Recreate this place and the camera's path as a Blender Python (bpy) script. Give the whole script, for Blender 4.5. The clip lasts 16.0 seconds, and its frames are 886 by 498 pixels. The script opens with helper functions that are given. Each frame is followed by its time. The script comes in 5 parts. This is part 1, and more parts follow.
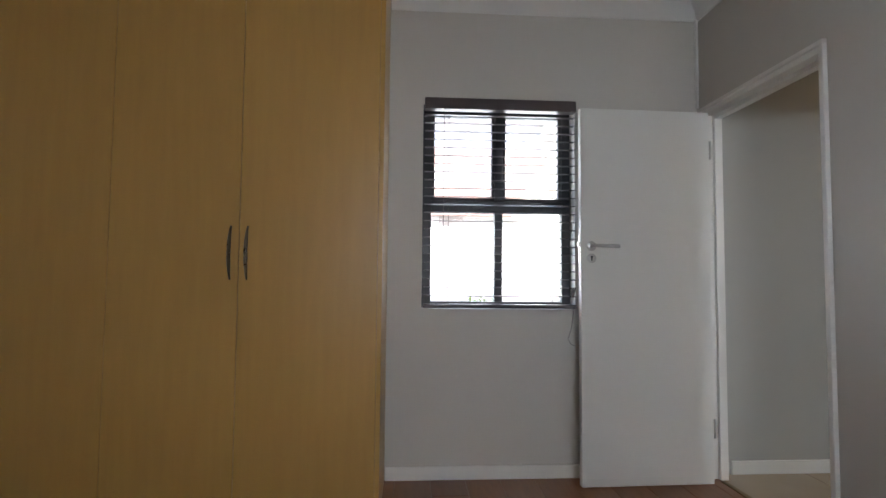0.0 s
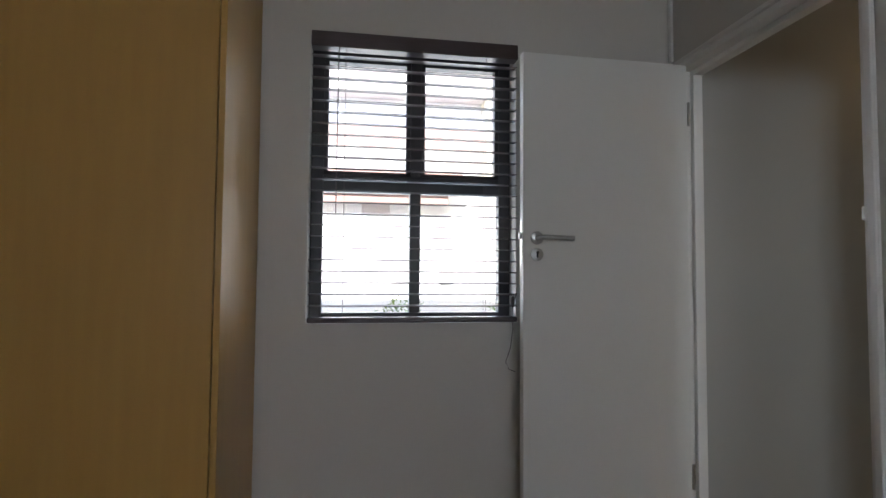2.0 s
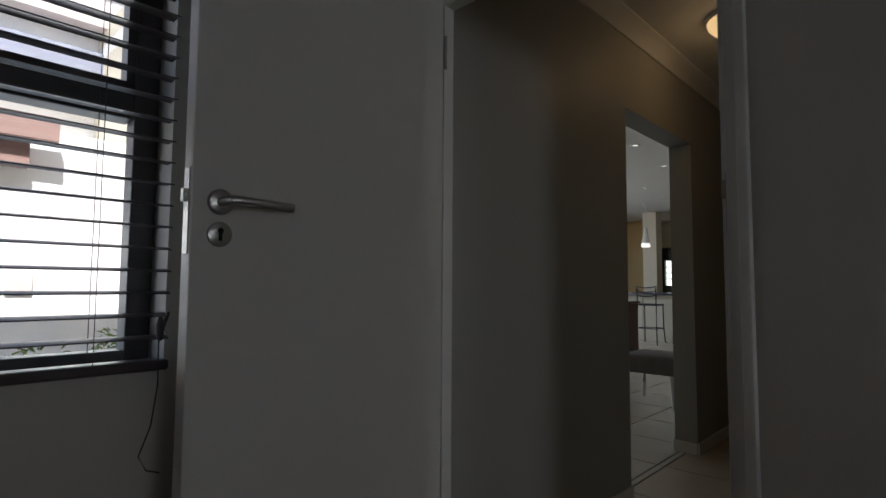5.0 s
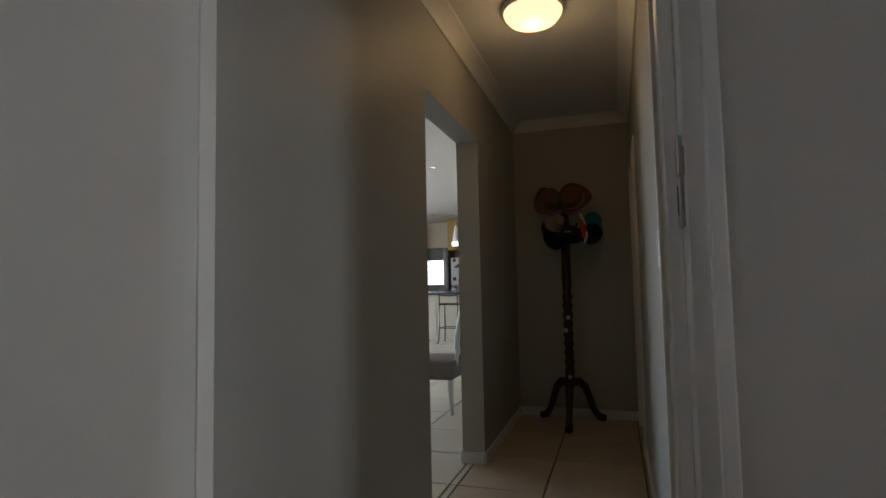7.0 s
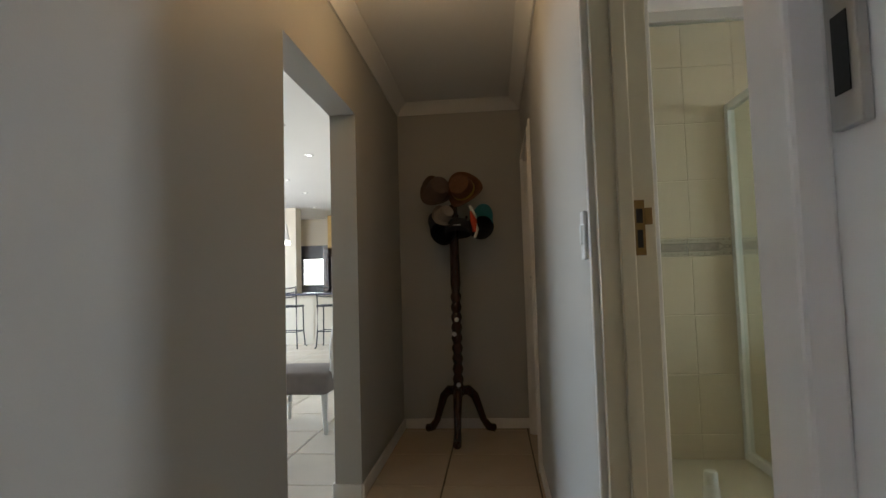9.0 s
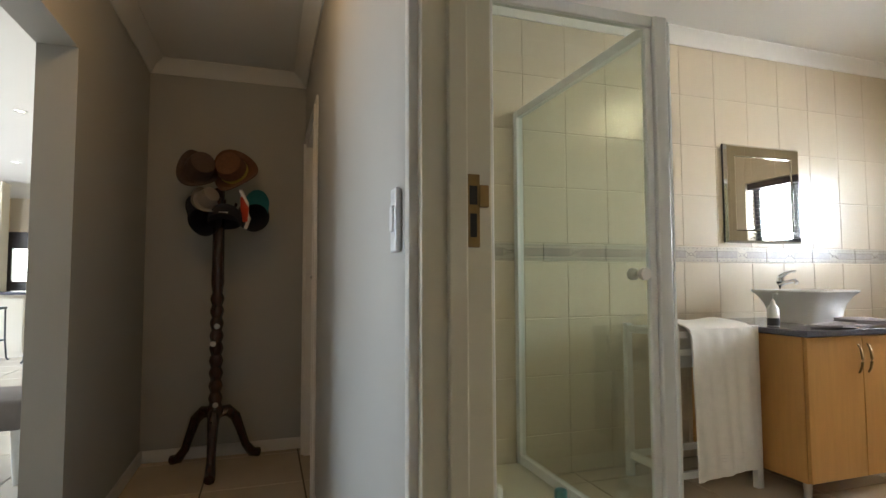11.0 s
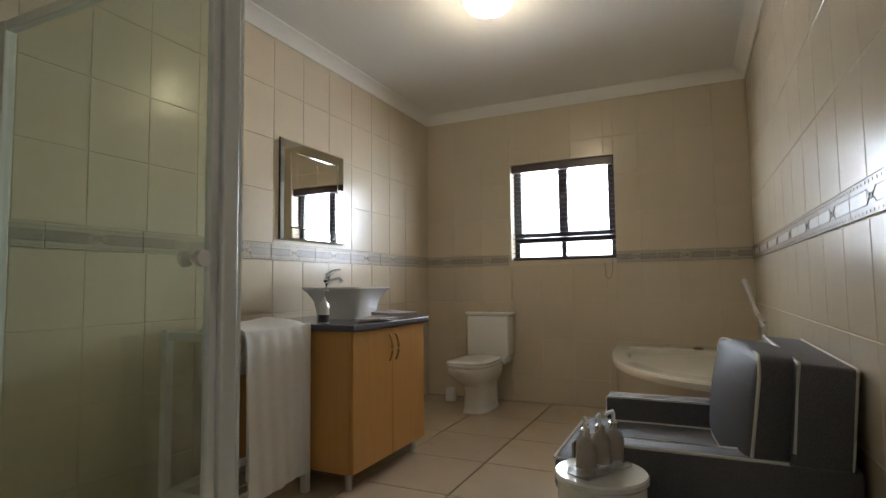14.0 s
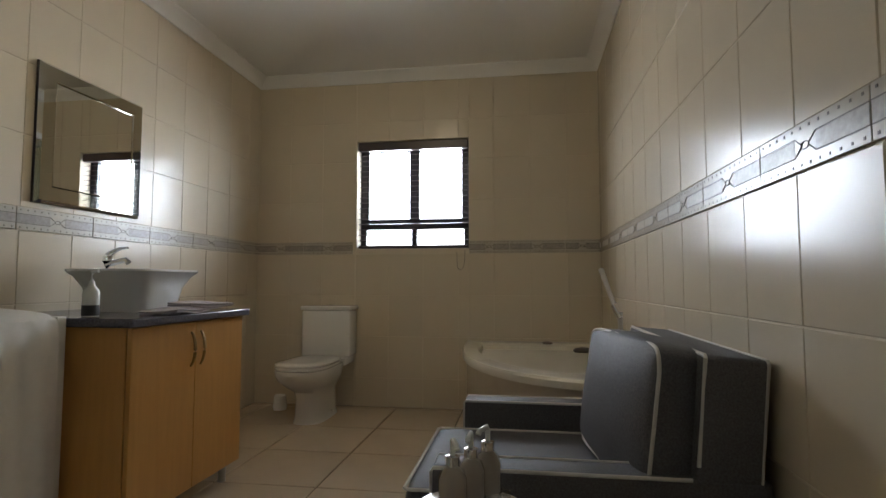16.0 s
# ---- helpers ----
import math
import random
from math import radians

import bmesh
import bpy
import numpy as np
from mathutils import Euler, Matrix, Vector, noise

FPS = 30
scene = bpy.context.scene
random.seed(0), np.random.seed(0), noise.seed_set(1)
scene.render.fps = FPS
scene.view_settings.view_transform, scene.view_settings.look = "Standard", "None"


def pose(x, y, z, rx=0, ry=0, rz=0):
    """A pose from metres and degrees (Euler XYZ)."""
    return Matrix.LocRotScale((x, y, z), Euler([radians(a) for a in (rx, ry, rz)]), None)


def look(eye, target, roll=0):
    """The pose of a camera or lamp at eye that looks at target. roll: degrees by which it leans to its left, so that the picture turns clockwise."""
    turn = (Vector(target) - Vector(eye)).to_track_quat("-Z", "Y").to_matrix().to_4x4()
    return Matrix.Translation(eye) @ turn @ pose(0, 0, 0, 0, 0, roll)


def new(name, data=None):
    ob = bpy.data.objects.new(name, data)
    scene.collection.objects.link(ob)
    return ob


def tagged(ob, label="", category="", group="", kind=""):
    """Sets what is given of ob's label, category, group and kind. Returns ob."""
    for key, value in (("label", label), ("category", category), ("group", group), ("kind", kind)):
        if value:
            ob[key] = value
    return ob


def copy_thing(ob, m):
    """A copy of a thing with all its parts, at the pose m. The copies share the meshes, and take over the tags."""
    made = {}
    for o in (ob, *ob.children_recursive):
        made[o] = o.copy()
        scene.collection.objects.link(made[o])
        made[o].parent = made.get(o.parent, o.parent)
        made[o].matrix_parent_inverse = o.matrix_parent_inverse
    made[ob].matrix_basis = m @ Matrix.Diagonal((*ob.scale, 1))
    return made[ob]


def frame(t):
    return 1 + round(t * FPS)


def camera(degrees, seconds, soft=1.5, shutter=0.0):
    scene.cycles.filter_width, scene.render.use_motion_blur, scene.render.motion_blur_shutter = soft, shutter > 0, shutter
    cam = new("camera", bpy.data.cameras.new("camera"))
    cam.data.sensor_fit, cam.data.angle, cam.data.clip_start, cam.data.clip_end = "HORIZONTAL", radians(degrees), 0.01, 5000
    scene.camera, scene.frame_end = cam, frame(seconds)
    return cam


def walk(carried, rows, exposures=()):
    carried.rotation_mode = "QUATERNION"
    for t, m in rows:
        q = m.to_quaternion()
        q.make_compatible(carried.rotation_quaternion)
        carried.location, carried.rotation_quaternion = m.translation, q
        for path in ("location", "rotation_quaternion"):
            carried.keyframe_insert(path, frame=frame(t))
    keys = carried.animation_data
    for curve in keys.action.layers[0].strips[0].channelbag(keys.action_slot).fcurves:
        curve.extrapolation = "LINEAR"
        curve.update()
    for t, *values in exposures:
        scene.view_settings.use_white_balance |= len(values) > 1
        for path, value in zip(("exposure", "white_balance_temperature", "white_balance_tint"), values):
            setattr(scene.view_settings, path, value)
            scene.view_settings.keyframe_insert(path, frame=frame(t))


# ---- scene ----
cam = camera(79.4, 16.0)
PATH = [
    (0, (0.332, 0.255, 1.09), (0.46, 2.248, 1.198), 0.5),
    (0.5, (0.347, 0.474, 1.075), (0.511, 2.463, 1.194), 0.4),
    (1, (0.414, 0.681, 1.095), (0.585, 2.67, 1.21), 0.5),
    (1.5, (0.501, 0.86, 1.099), (0.742, 2.843, 1.21), 0.4),
    (2, (0.607, 1.017, 1.123), (0.92, 2.99, 1.215), 0.4),
    (2.5, (0.641, 1.195, 1.13), (1.037, 3.154, 1.216), 0.3),
    (3, (0.658, 1.425, 1.104), (1.273, 3.324, 1.221), 0.7),
    (3.5, (0.696, 1.587, 1.123), (1.54, 3.399, 1.207), 0.5),
    (4, (0.754, 1.743, 1.101), (1.784, 3.453, 1.214), 0.7),
    (4.5, (0.786, 1.866, 1.12), (2.01, 3.444, 1.22), 0.9),
    (5, (0.836, 1.979, 1.103), (2.287, 3.348, 1.238), 0.4),
    (7.5, (1.366, 2.428, 1.149), (3.3, 2.92, 1.272), -0.9),
    (8, (1.493, 2.457, 1.149), (3.449, 2.857, 1.273), -0.9),
    (8.1, (1.522, 2.467, 1.15), (3.481, 2.85, 1.272), -1.1),
    (10.5, (2.047, 2.478, 1.128), (4.007, 2.101, 1.253), -0.3),
    (11, (2.137, 2.478, 1.132), (4.033, 1.853, 1.247), -0.2),
    (11.5, (2.204, 2.453, 1.128), (4.025, 1.632, 1.242), -0.3),
    (12, (2.286, 2.397, 1.127), (4.001, 1.373, 1.246), -0.5),
    (12.5, (2.335, 2.362, 1.121), (3.903, 1.126, 1.235), -0.2),
    (13, (2.415, 2.345, 1.117), (3.782, 0.874, 1.238), -0.5),
    (13.5, (2.488, 2.305, 1.096), (3.579, 0.634, 1.224), -0.7),
    (14, (2.538, 2.214, 1.071), (3.382, 0.406, 1.205), -0.7),
    (14.5, (2.552, 2.074, 1.051), (3.226, 0.196, 1.185), -0.6),
    (15, (2.601, 1.962, 1.041), (3.128, 0.037, 1.168), -0.6),
    (15.5, (2.651, 1.836, 1.022), (3.064, -0.117, 1.152), -0.3),
    (16, (2.701, 1.698, 0.999), (2.995, -0.276, 1.128), -0.0),
]
EXPOSURES = [(t, e, 6050, 10) for t, e in ((0.0, 2.85), (1.5, 2.4), (3.0, 1.6), (3.5, 1.25), (5.0, 0.65), (7.5, 2.2), (8.0, 2.45), (10.5, 3.4), (11.5, 3.3), (13.5, 2.7), (14.5, 2.3), (16.0, 2.15))]
walk(cam, [(t, look(eye, target, roll)) for t, eye, target, roll in PATH], EXPOSURES)

# ---- light ----
world = bpy.data.worlds.new("world")
scene.world = world
world.use_nodes = True
wn = world.node_tree.nodes
sky = wn.new("ShaderNodeTexSky")
sky.sky_type, sky.sun_disc, sky.sun_elevation, sky.sun_rotation = "NISHITA", False, radians(48), radians(198)
wn["Background"].inputs["Strength"].default_value = 0.15
world.node_tree.links.new(sky.outputs["Color"], wn["Background"].inputs["Color"])


def lamp(name, kind, m, energy, color, size=0.1, size_y=None, spread=None):
    d = bpy.data.lights.new(name, kind)
    d.energy, d.color = energy, color
    if kind == "AREA":
        d.shape, d.size, d.size_y = "RECTANGLE", size, size_y or size
        if spread:
            d.spread = radians(spread)
    elif kind == "POINT":
        d.shadow_soft_size = size
    elif kind == "SUN":
        d.angle = radians(0.5)
    ob = new(name, d)
    ob.matrix_world = m
    return ob


lamp("sun", "SUN", look((-3.0, -9, 9), (0, 0, 0)), 5.0, (1.0, 0.95, 0.86))
lamp("bathroom_window_daylight", "AREA", look((3.6, -2.79, 1.74), (3.6, 0, 1.5)), 13, (0.87, 0.94, 1.0), 0.92, 0.86)
lamp("bedroom_back_window_daylight", "AREA", look((0.9, -1.68, 1.5), (0.9, 0, 1.45)), 0.26, (0.72, 0.86, 1.0), 1.5, 1.1)
lamp("bedroom_window_daylight", "AREA", look((0.835, 3.39, 1.5), (0.835, 0, 1.3)), 1.0, (0.74, 0.87, 1.0), 0.84, 1.14)
lamp("living_room_daylight", "AREA", look((8.5, 8.9, 1.6), (8.5, 4, 1.0)), 26, (0.96, 0.98, 1.0), 5.0, 1.9)
lamp("corridor_bulb", "POINT", pose(3.94, 2.74, 2.40), 0.42, (1.0, 0.62, 0.27), 0.06)
lamp("bathroom_bulb", "POINT", pose(3.57, -0.67, 2.60), 1.6, (1.0, 0.80, 0.52), 0.06)

# ---- materials ----
MATS = {}


def material(name, color, rough=0.5, metal=0.0, vary=0.06, scale=6.0, bump=0.0, bump_scale=60.0, rand=0.0, island=False, spec=0.5, coat=0.0, stretch=(1, 1, 1), emit=0.0, second=None):
    m = bpy.data.materials.new(name)
    m.use_nodes = True
    nt = m.node_tree
    b = nt.nodes["Principled BSDF"]
    b.inputs["Roughness"].default_value, b.inputs["Metallic"].default_value = rough, metal
    b.inputs["Specular IOR Level"].default_value = spec
    b.inputs["Coat Weight"].default_value = coat
    b.inputs["Coat Roughness"].default_value = 0.08
    co = nt.nodes.new("ShaderNodeTexCoord")
    mp = nt.nodes.new("ShaderNodeMapping")
    mp.inputs["Scale"].default_value = stretch
    nt.links.new(co.outputs["Object"], mp.inputs["Vector"])
    n1 = nt.nodes.new("ShaderNodeTexNoise")
    n1.inputs["Scale"].default_value, n1.inputs["Detail"].default_value = scale, 6
    nt.links.new(mp.outputs["Vector"], n1.inputs["Vector"])
    mix = nt.nodes.new("ShaderNodeMix")
    mix.data_type = "RGBA"
    dark = tuple(c * (1 - vary * 1.6) for c in color) if second is None else second
    light = tuple(min(1, c * (1 + vary)) for c in color)
    mix.inputs["A"].default_value, mix.inputs["B"].default_value = (*dark, 1), (*light, 1)
    nt.links.new(n1.outputs["Fac"], mix.inputs["Factor"])
    out = mix.outputs["Result"]
    if rand:
        src = nt.nodes.new("ShaderNodeNewGeometry").outputs["Random Per Island"] if island else nt.nodes.new("ShaderNodeObjectInfo").outputs["Random"]
        hsv = nt.nodes.new("ShaderNodeHueSaturation")
        mr = nt.nodes.new("ShaderNodeMapRange")
        mr.inputs["To Min"].default_value, mr.inputs["To Max"].default_value = 1 - rand, 1 + rand
        nt.links.new(src, mr.inputs["Value"])
        nt.links.new(mr.outputs["Result"], hsv.inputs["Value"])
        nt.links.new(out, hsv.inputs["Color"])
        out = hsv.outputs["Color"]
    nt.links.new(out, b.inputs["Base Color"])
    n2 = nt.nodes.new("ShaderNodeTexNoise")
    n2.inputs["Scale"].default_value, n2.inputs["Detail"].default_value = scale * 0.6 + 1, 3
    nt.links.new(co.outputs["Object"], n2.inputs["Vector"])
    rr = nt.nodes.new("ShaderNodeMapRange")
    rr.inputs["To Min"].default_value, rr.inputs["To Max"].default_value = max(0.0, rough * 0.85), min(1.0, rough * 1.15)
    nt.links.new(n2.outputs["Fac"], rr.inputs["Value"])
    nt.links.new(rr.outputs["Result"], b.inputs["Roughness"])
    if bump:
        n3 = nt.nodes.new("ShaderNodeTexNoise")
        n3.inputs["Scale"].default_value, n3.inputs["Detail"].default_value = bump_scale, 4
        nt.links.new(mp.outputs["Vector"], n3.inputs["Vector"])
        bp = nt.nodes.new("ShaderNodeBump")
        bp.inputs["Strength"].default_value, bp.inputs["Distance"].default_value = bump, 0.004
        nt.links.new(n3.outputs["Fac"], bp.inputs["Height"])
        nt.links.new(bp.outputs["Normal"], b.inputs["Normal"])
    if emit:
        b.inputs["Emission Color"].default_value = (*color, 1)
        b.inputs["Emission Strength"].default_value = emit
    MATS[name] = m
    return m


def glass(name, tint=(1, 1, 1), gloss=0.06):
    m = bpy.data.materials.new(name)
    m.use_nodes = True
    nt = m.node_tree
    nt.nodes.remove(nt.nodes["Principled BSDF"])
    t, g, mx = nt.nodes.new("ShaderNodeBsdfTransparent"), nt.nodes.new("ShaderNodeBsdfGlossy"), nt.nodes.new("ShaderNodeMixShader")
    lw = nt.nodes.new("ShaderNodeLayerWeight")
    lw.inputs["Blend"].default_value = 0.25
    fr = nt.nodes.new("ShaderNodeMapRange")
    fr.inputs["To Min"].default_value, fr.inputs["To Max"].default_value = 0.03, 0.4
    nt.links.new(lw.outputs["Facing"], fr.inputs["Value"])
    t.inputs["Color"].default_value = (*tint, 1)
    g.inputs["Roughness"].default_value = gloss
    nt.links.new(fr.outputs["Result"], mx.inputs["Fac"])
    nt.links.new(t.outputs["BSDF"], mx.inputs[1])
    nt.links.new(g.outputs["BSDF"], mx.inputs[2])
    nt.links.new(mx.outputs["Shader"], nt.nodes["Material Output"].inputs["Surface"])
    return m


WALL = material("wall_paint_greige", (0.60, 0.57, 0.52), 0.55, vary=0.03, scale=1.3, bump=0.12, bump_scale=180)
# corridor greige darkened about 0.3 stop: the dimmer light is in the colour
CORR = material("corridor_greige_dimmed", (0.43, 0.42, 0.39), 0.5, vary=0.03, scale=1.3, bump=0.12, bump_scale=180)
CEIL = material("ceiling_paint_white", (0.80, 0.79, 0.76), 0.7, vary=0.02, scale=1.0, bump=0.08, bump_scale=120)
TRIM = material("trim_paint_white", (0.78, 0.76, 0.72), 0.35, vary=0.03, scale=5, bump=0.03)
DOORW = material("door_paint_white", (0.76, 0.75, 0.71), 0.42, vary=0.03, scale=2, bump=0.06, bump_scale=40, stretch=(1, 1, 0.3))
JAMB = material("jamb_paint_cream", (0.66, 0.62, 0.48), 0.38, vary=0.04, scale=4, bump=0.05, bump_scale=40)
MAPLE = material("maple_laminate", (0.50, 0.295, 0.085), 0.34, vary=0.10, scale=5, stretch=(7, 7, 0.6), second=(0.46, 0.265, 0.075))
BEECH = material("beech_veneer", (0.55, 0.29, 0.085), 0.33, vary=0.12, scale=6, bump=0.02, stretch=(8, 8, 0.7), second=(0.48, 0.245, 0.065))
LAMIN = material("laminate_floor_brown", (0.30, 0.135, 0.06), 0.35, vary=0.2, scale=5, stretch=(8, 1, 1), rand=0.10)
DARKAL = material("window_frame_dark_bronze", (0.030, 0.026, 0.030), 0.4, vary=0.1, scale=8)
SLAT = material("blind_slat_dark_wood", (0.075, 0.055, 0.055), 0.34, vary=0.15, scale=20, stretch=(1, 8, 8))
STEEL = material("brushed_steel", (0.50, 0.49, 0.47), 0.34, metal=1.0, vary=0.05, scale=30)
CHROME = material("chrome", (0.75, 0.75, 0.76), 0.08, metal=1.0, vary=0.02, scale=10)
PEWTER = material("dark_pewter", (0.17, 0.14, 0.11), 0.28, metal=1.0, vary=0.1, scale=25)
BRASS = material("aged_brass", (0.28, 0.19, 0.08), 0.38, metal=1.0, vary=0.2, scale=25)
BLACK = material("black_hole", (0.01, 0.01, 0.01), 0.6, vary=0.0)
WTILE = material("wall_tile_cream_glazed", (0.64, 0.56, 0.43), 0.23, vary=0.03, scale=3, rand=0.018)
GROUT = material("tile_grout_beige", (0.66, 0.585, 0.46), 0.8, vary=0.05, scale=20)
BAND = material("border_tile_grey_cream", (0.52, 0.47, 0.39), 0.22, vary=0.12, scale=30, rand=0.03)
BANDD = material("border_inset_dark", (0.14, 0.12, 0.10), 0.4, vary=0.2, scale=40)
BANDM = material("border_panel_taupe", (0.36, 0.32, 0.27), 0.34, vary=0.3, scale=60)
FTILE = material("floor_tile_beige", (0.56, 0.46, 0.34), 0.23, vary=0.08, scale=4, rand=0.03, bump=0.03, bump_scale=25)
FGROUT = material("floor_grout_dark", (0.10, 0.075, 0.05), 0.85, vary=0.1, scale=30)
PORC = material("white_porcelain", (0.80, 0.79, 0.76), 0.07, vary=0.01, scale=2, coat=0.4)
BATHW = material("bath_acrylic_ivory", (0.78, 0.74, 0.64), 0.15, vary=0.02, scale=2)
GRANITE = material("blue_grey_granite", (0.10, 0.10, 0.13), 0.15, vary=0.7, scale=130)
TOWEL = material("white_terry_towel", (0.80, 0.78, 0.74), 0.95, vary=0.05, scale=30, bump=0.8, bump_scale=420)
WOODW = material("white_painted_wood", (0.76, 0.75, 0.71), 0.4, vary=0.04, scale=10, bump=0.05)
ALUW = material("white_powder_aluminium", (0.74, 0.76, 0.76), 0.34, vary=0.02, scale=6)
FABRIC = material("grey_textured_upholstery", (0.115, 0.112, 0.125), 0.62, vary=0.55, scale=190, bump=0.5, bump_scale=260, spec=0.6)
PIPING = material("cream_piping", (0.66, 0.64, 0.60), 0.7, vary=0.05, scale=60)
MAHOG = material("dark_mahogany", (0.045, 0.018, 0.012), 0.23, vary=0.4, scale=14, stretch=(4, 4, 1), coat=0.3)
REDWOOD = material("red_mahogany", (0.06, 0.014, 0.010), 0.34, vary=0.3, scale=10, stretch=(4, 4, 1))
MIRROR = material("mirror_silver", (0.88, 0.90, 0.89), 0.012, metal=1.0, vary=0.0)
MIRTINT = material("mirror_bevel_silver", (0.66, 0.66, 0.61), 0.035, metal=1.0, vary=0.0)
STONE = material("dark_stone", (0.05, 0.05, 0.055), 0.5, vary=0.3, scale=30)
SAND = material("shower_tray_ivory", (0.60, 0.56, 0.44), 0.34, vary=0.05, scale=5)
PLASTER = material("white_exterior_plaster", (0.88, 0.87, 0.85), 0.9, vary=0.05, scale=2, bump=0.3, bump_scale=50)
FASCIA = material("brown_painted_timber", (0.30, 0.19, 0.165), 0.6, vary=0.25, scale=4, stretch=(0.5, 4, 4))
SOFFIT = material("soffit_pale_brown", (0.58, 0.52, 0.50), 0.7, vary=0.1, scale=4)
ROOF = material("grey_roof_tile", (0.26, 0.27, 0.33), 0.8, vary=0.2, scale=5, rand=0.1)
GROUND = material("paving_sand", (0.55, 0.50, 0.42), 0.9, vary=0.2, scale=3, bump=0.3)
LEAF = material("leaf_green", (0.16, 0.24, 0.03), 0.5, vary=0.3, scale=8, rand=0.35, island=True)
SEATG = material("grey_velvet", (0.20, 0.17, 0.15), 0.8, vary=0.15, scale=12, bump=0.2, bump_scale=200)
IRON = material("black_wrought_iron", (0.02, 0.02, 0.022), 0.4, vary=0.1)
MUSTARD = material("mustard_cupboard_laminate", (0.52, 0.34, 0.10), 0.4, vary=0.08, scale=4, stretch=(6, 6, 1))
CREAMW = material("cream_wall_paint", (0.66, 0.60, 0.48), 0.6, vary=0.04, scale=2)
LIVT = material("living_floor_tile_cream", (0.62, 0.56, 0.46), 0.22, vary=0.06, scale=4, rand=0.03)
FRIDGE = material("white_enamel", (0.75, 0.76, 0.77), 0.34, vary=0.02)
MAG1 = material("magnet_red", (0.5, 0.06, 0.03), 0.5)
MAG2 = material("magnet_dark", (0.05, 0.05, 0.06), 0.5)
GLOW = material("frosted_lit_dome", (1.0, 0.84, 0.58), 0.4, vary=0.0, emit=1.0)
GLOWC = material("frosted_warm_dome", (1.0, 0.66, 0.30), 0.4, vary=0.0, emit=0.5)
SPOT = material("downlight_lens", (1.0, 0.95, 0.85), 0.3, vary=0.0, emit=0.6)
GARDEN = material("bright_garden_view", (0.9, 1.0, 0.85), 0.8, vary=0.35, scale=9, emit=0.5)
STRAW = material("brown_straw_hat", (0.17, 0.07, 0.03), 0.9, vary=0.3, scale=60, bump=0.6, bump_scale=200)
TAUPE = material("taupe_felt", (0.12, 0.075, 0.055), 0.95, vary=0.2, scale=30, bump=0.3)
NAVY = material("navy_cap_cotton", (0.018, 0.018, 0.026), 0.9, vary=0.2, scale=60, bump=0.3)
RED = material("red_cap_panel", (0.55, 0.05, 0.02), 0.8, vary=0.1)
WHITEC = material("white_cotton", (0.7, 0.68, 0.65), 0.9, vary=0.05)
TURQ = material("turquoise_plastic", (0.02, 0.17, 0.20), 0.4, vary=0.1)
CANVAS = material("grey_canvas", (0.26, 0.22, 0.19), 0.9, vary=0.1)
YELLOW = material("yellow_ribbon", (0.45, 0.32, 0.03), 0.6)
LIQUID = material("pearly_lotion", (0.52, 0.47, 0.42), 0.3, vary=0.1)
CLEARP = material("frosted_clear_plastic", (0.70, 0.71, 0.70), 0.12, vary=0.03)
CLOTH = material("mauve_face_cloth", (0.42, 0.38, 0.40), 0.95, vary=0.1, bump=0.7, bump_scale=300)
GLASS = glass("window_glass")
SGLASS = glass("shower_glass_greenish", (0.95, 0.98, 0.94), 0.03)
BGLASS = glass("bottle_glass", (0.93, 0.92, 0.90), 0.04)

# ---- mesh helpers ----


def mesh_of(name, bm, mats, smooth=False):
    me = bpy.data.meshes.new(name)
    bm.normal_update()
    bm.to_mesh(me)
    bm.free()
    for m in mats if isinstance(mats, (list, tuple)) else [mats]:
        me.materials.append(m)
    if smooth:
        for p in me.polygons:
            p.use_smooth = True
        me.set_sharp_from_angle(angle=radians(38))
    return me


def part(name, bm, mat, parent=None, label="", smooth=False):
    ob = new(name, mesh_of(name, bm, mat, smooth))
    ob.parent = parent
    if label:
        tagged(ob, label)
    return ob


def thing(name, label, category, group="", kind="", at=None):
    ob = new(name)
    if at is not None:
        ob.matrix_world = at
    return tagged(ob, label, category, group, kind)


def box(x0, x1, y0, y1, z0, z1, bev=0.0, bm=None, seg=2, mi=0):
    bm = bm or bmesh.new()
    r = bmesh.ops.create_cube(bm, size=1, matrix=Matrix.Translation(((x0 + x1) / 2, (y0 + y1) / 2, (z0 + z1) / 2)) @ Matrix.Diagonal((abs(x1 - x0), abs(y1 - y0), abs(z1 - z0), 1)))
    for fc in {f for v in r["verts"] for f in v.link_faces}:
        fc.material_index = mi
    if bev:
        es = {e for v in r["verts"] for e in v.link_edges}
        bmesh.ops.bevel(bm, geom=list(es), offset=bev, segments=seg, affect="EDGES", profile=0.5)
    return bm


def lathe(profile, n=28, bm=None, m=None, mi=0):
    """Turns (radius, height) pairs about z."""
    bm = bm or bmesh.new()
    m = m or Matrix()
    rings = []
    for r, z in profile:
        if r < 1e-5:
            rings.append([bm.verts.new(m @ Vector((0, 0, z)))])
        else:
            rings.append([bm.verts.new(m @ Vector((r * math.cos(2 * math.pi * i / n), r * math.sin(2 * math.pi * i / n), z))) for i in range(n)])
    for a, b in zip(rings, rings[1:]):
        for i in range(n):
            q = [a[i % len(a)], a[(i + 1) % n % len(a)], b[(i + 1) % n % len(b)], b[i % len(b)]]
            q = list(dict.fromkeys(q))
            if len(q) > 2:
                bm.faces.new(q).material_index = mi
    return bm


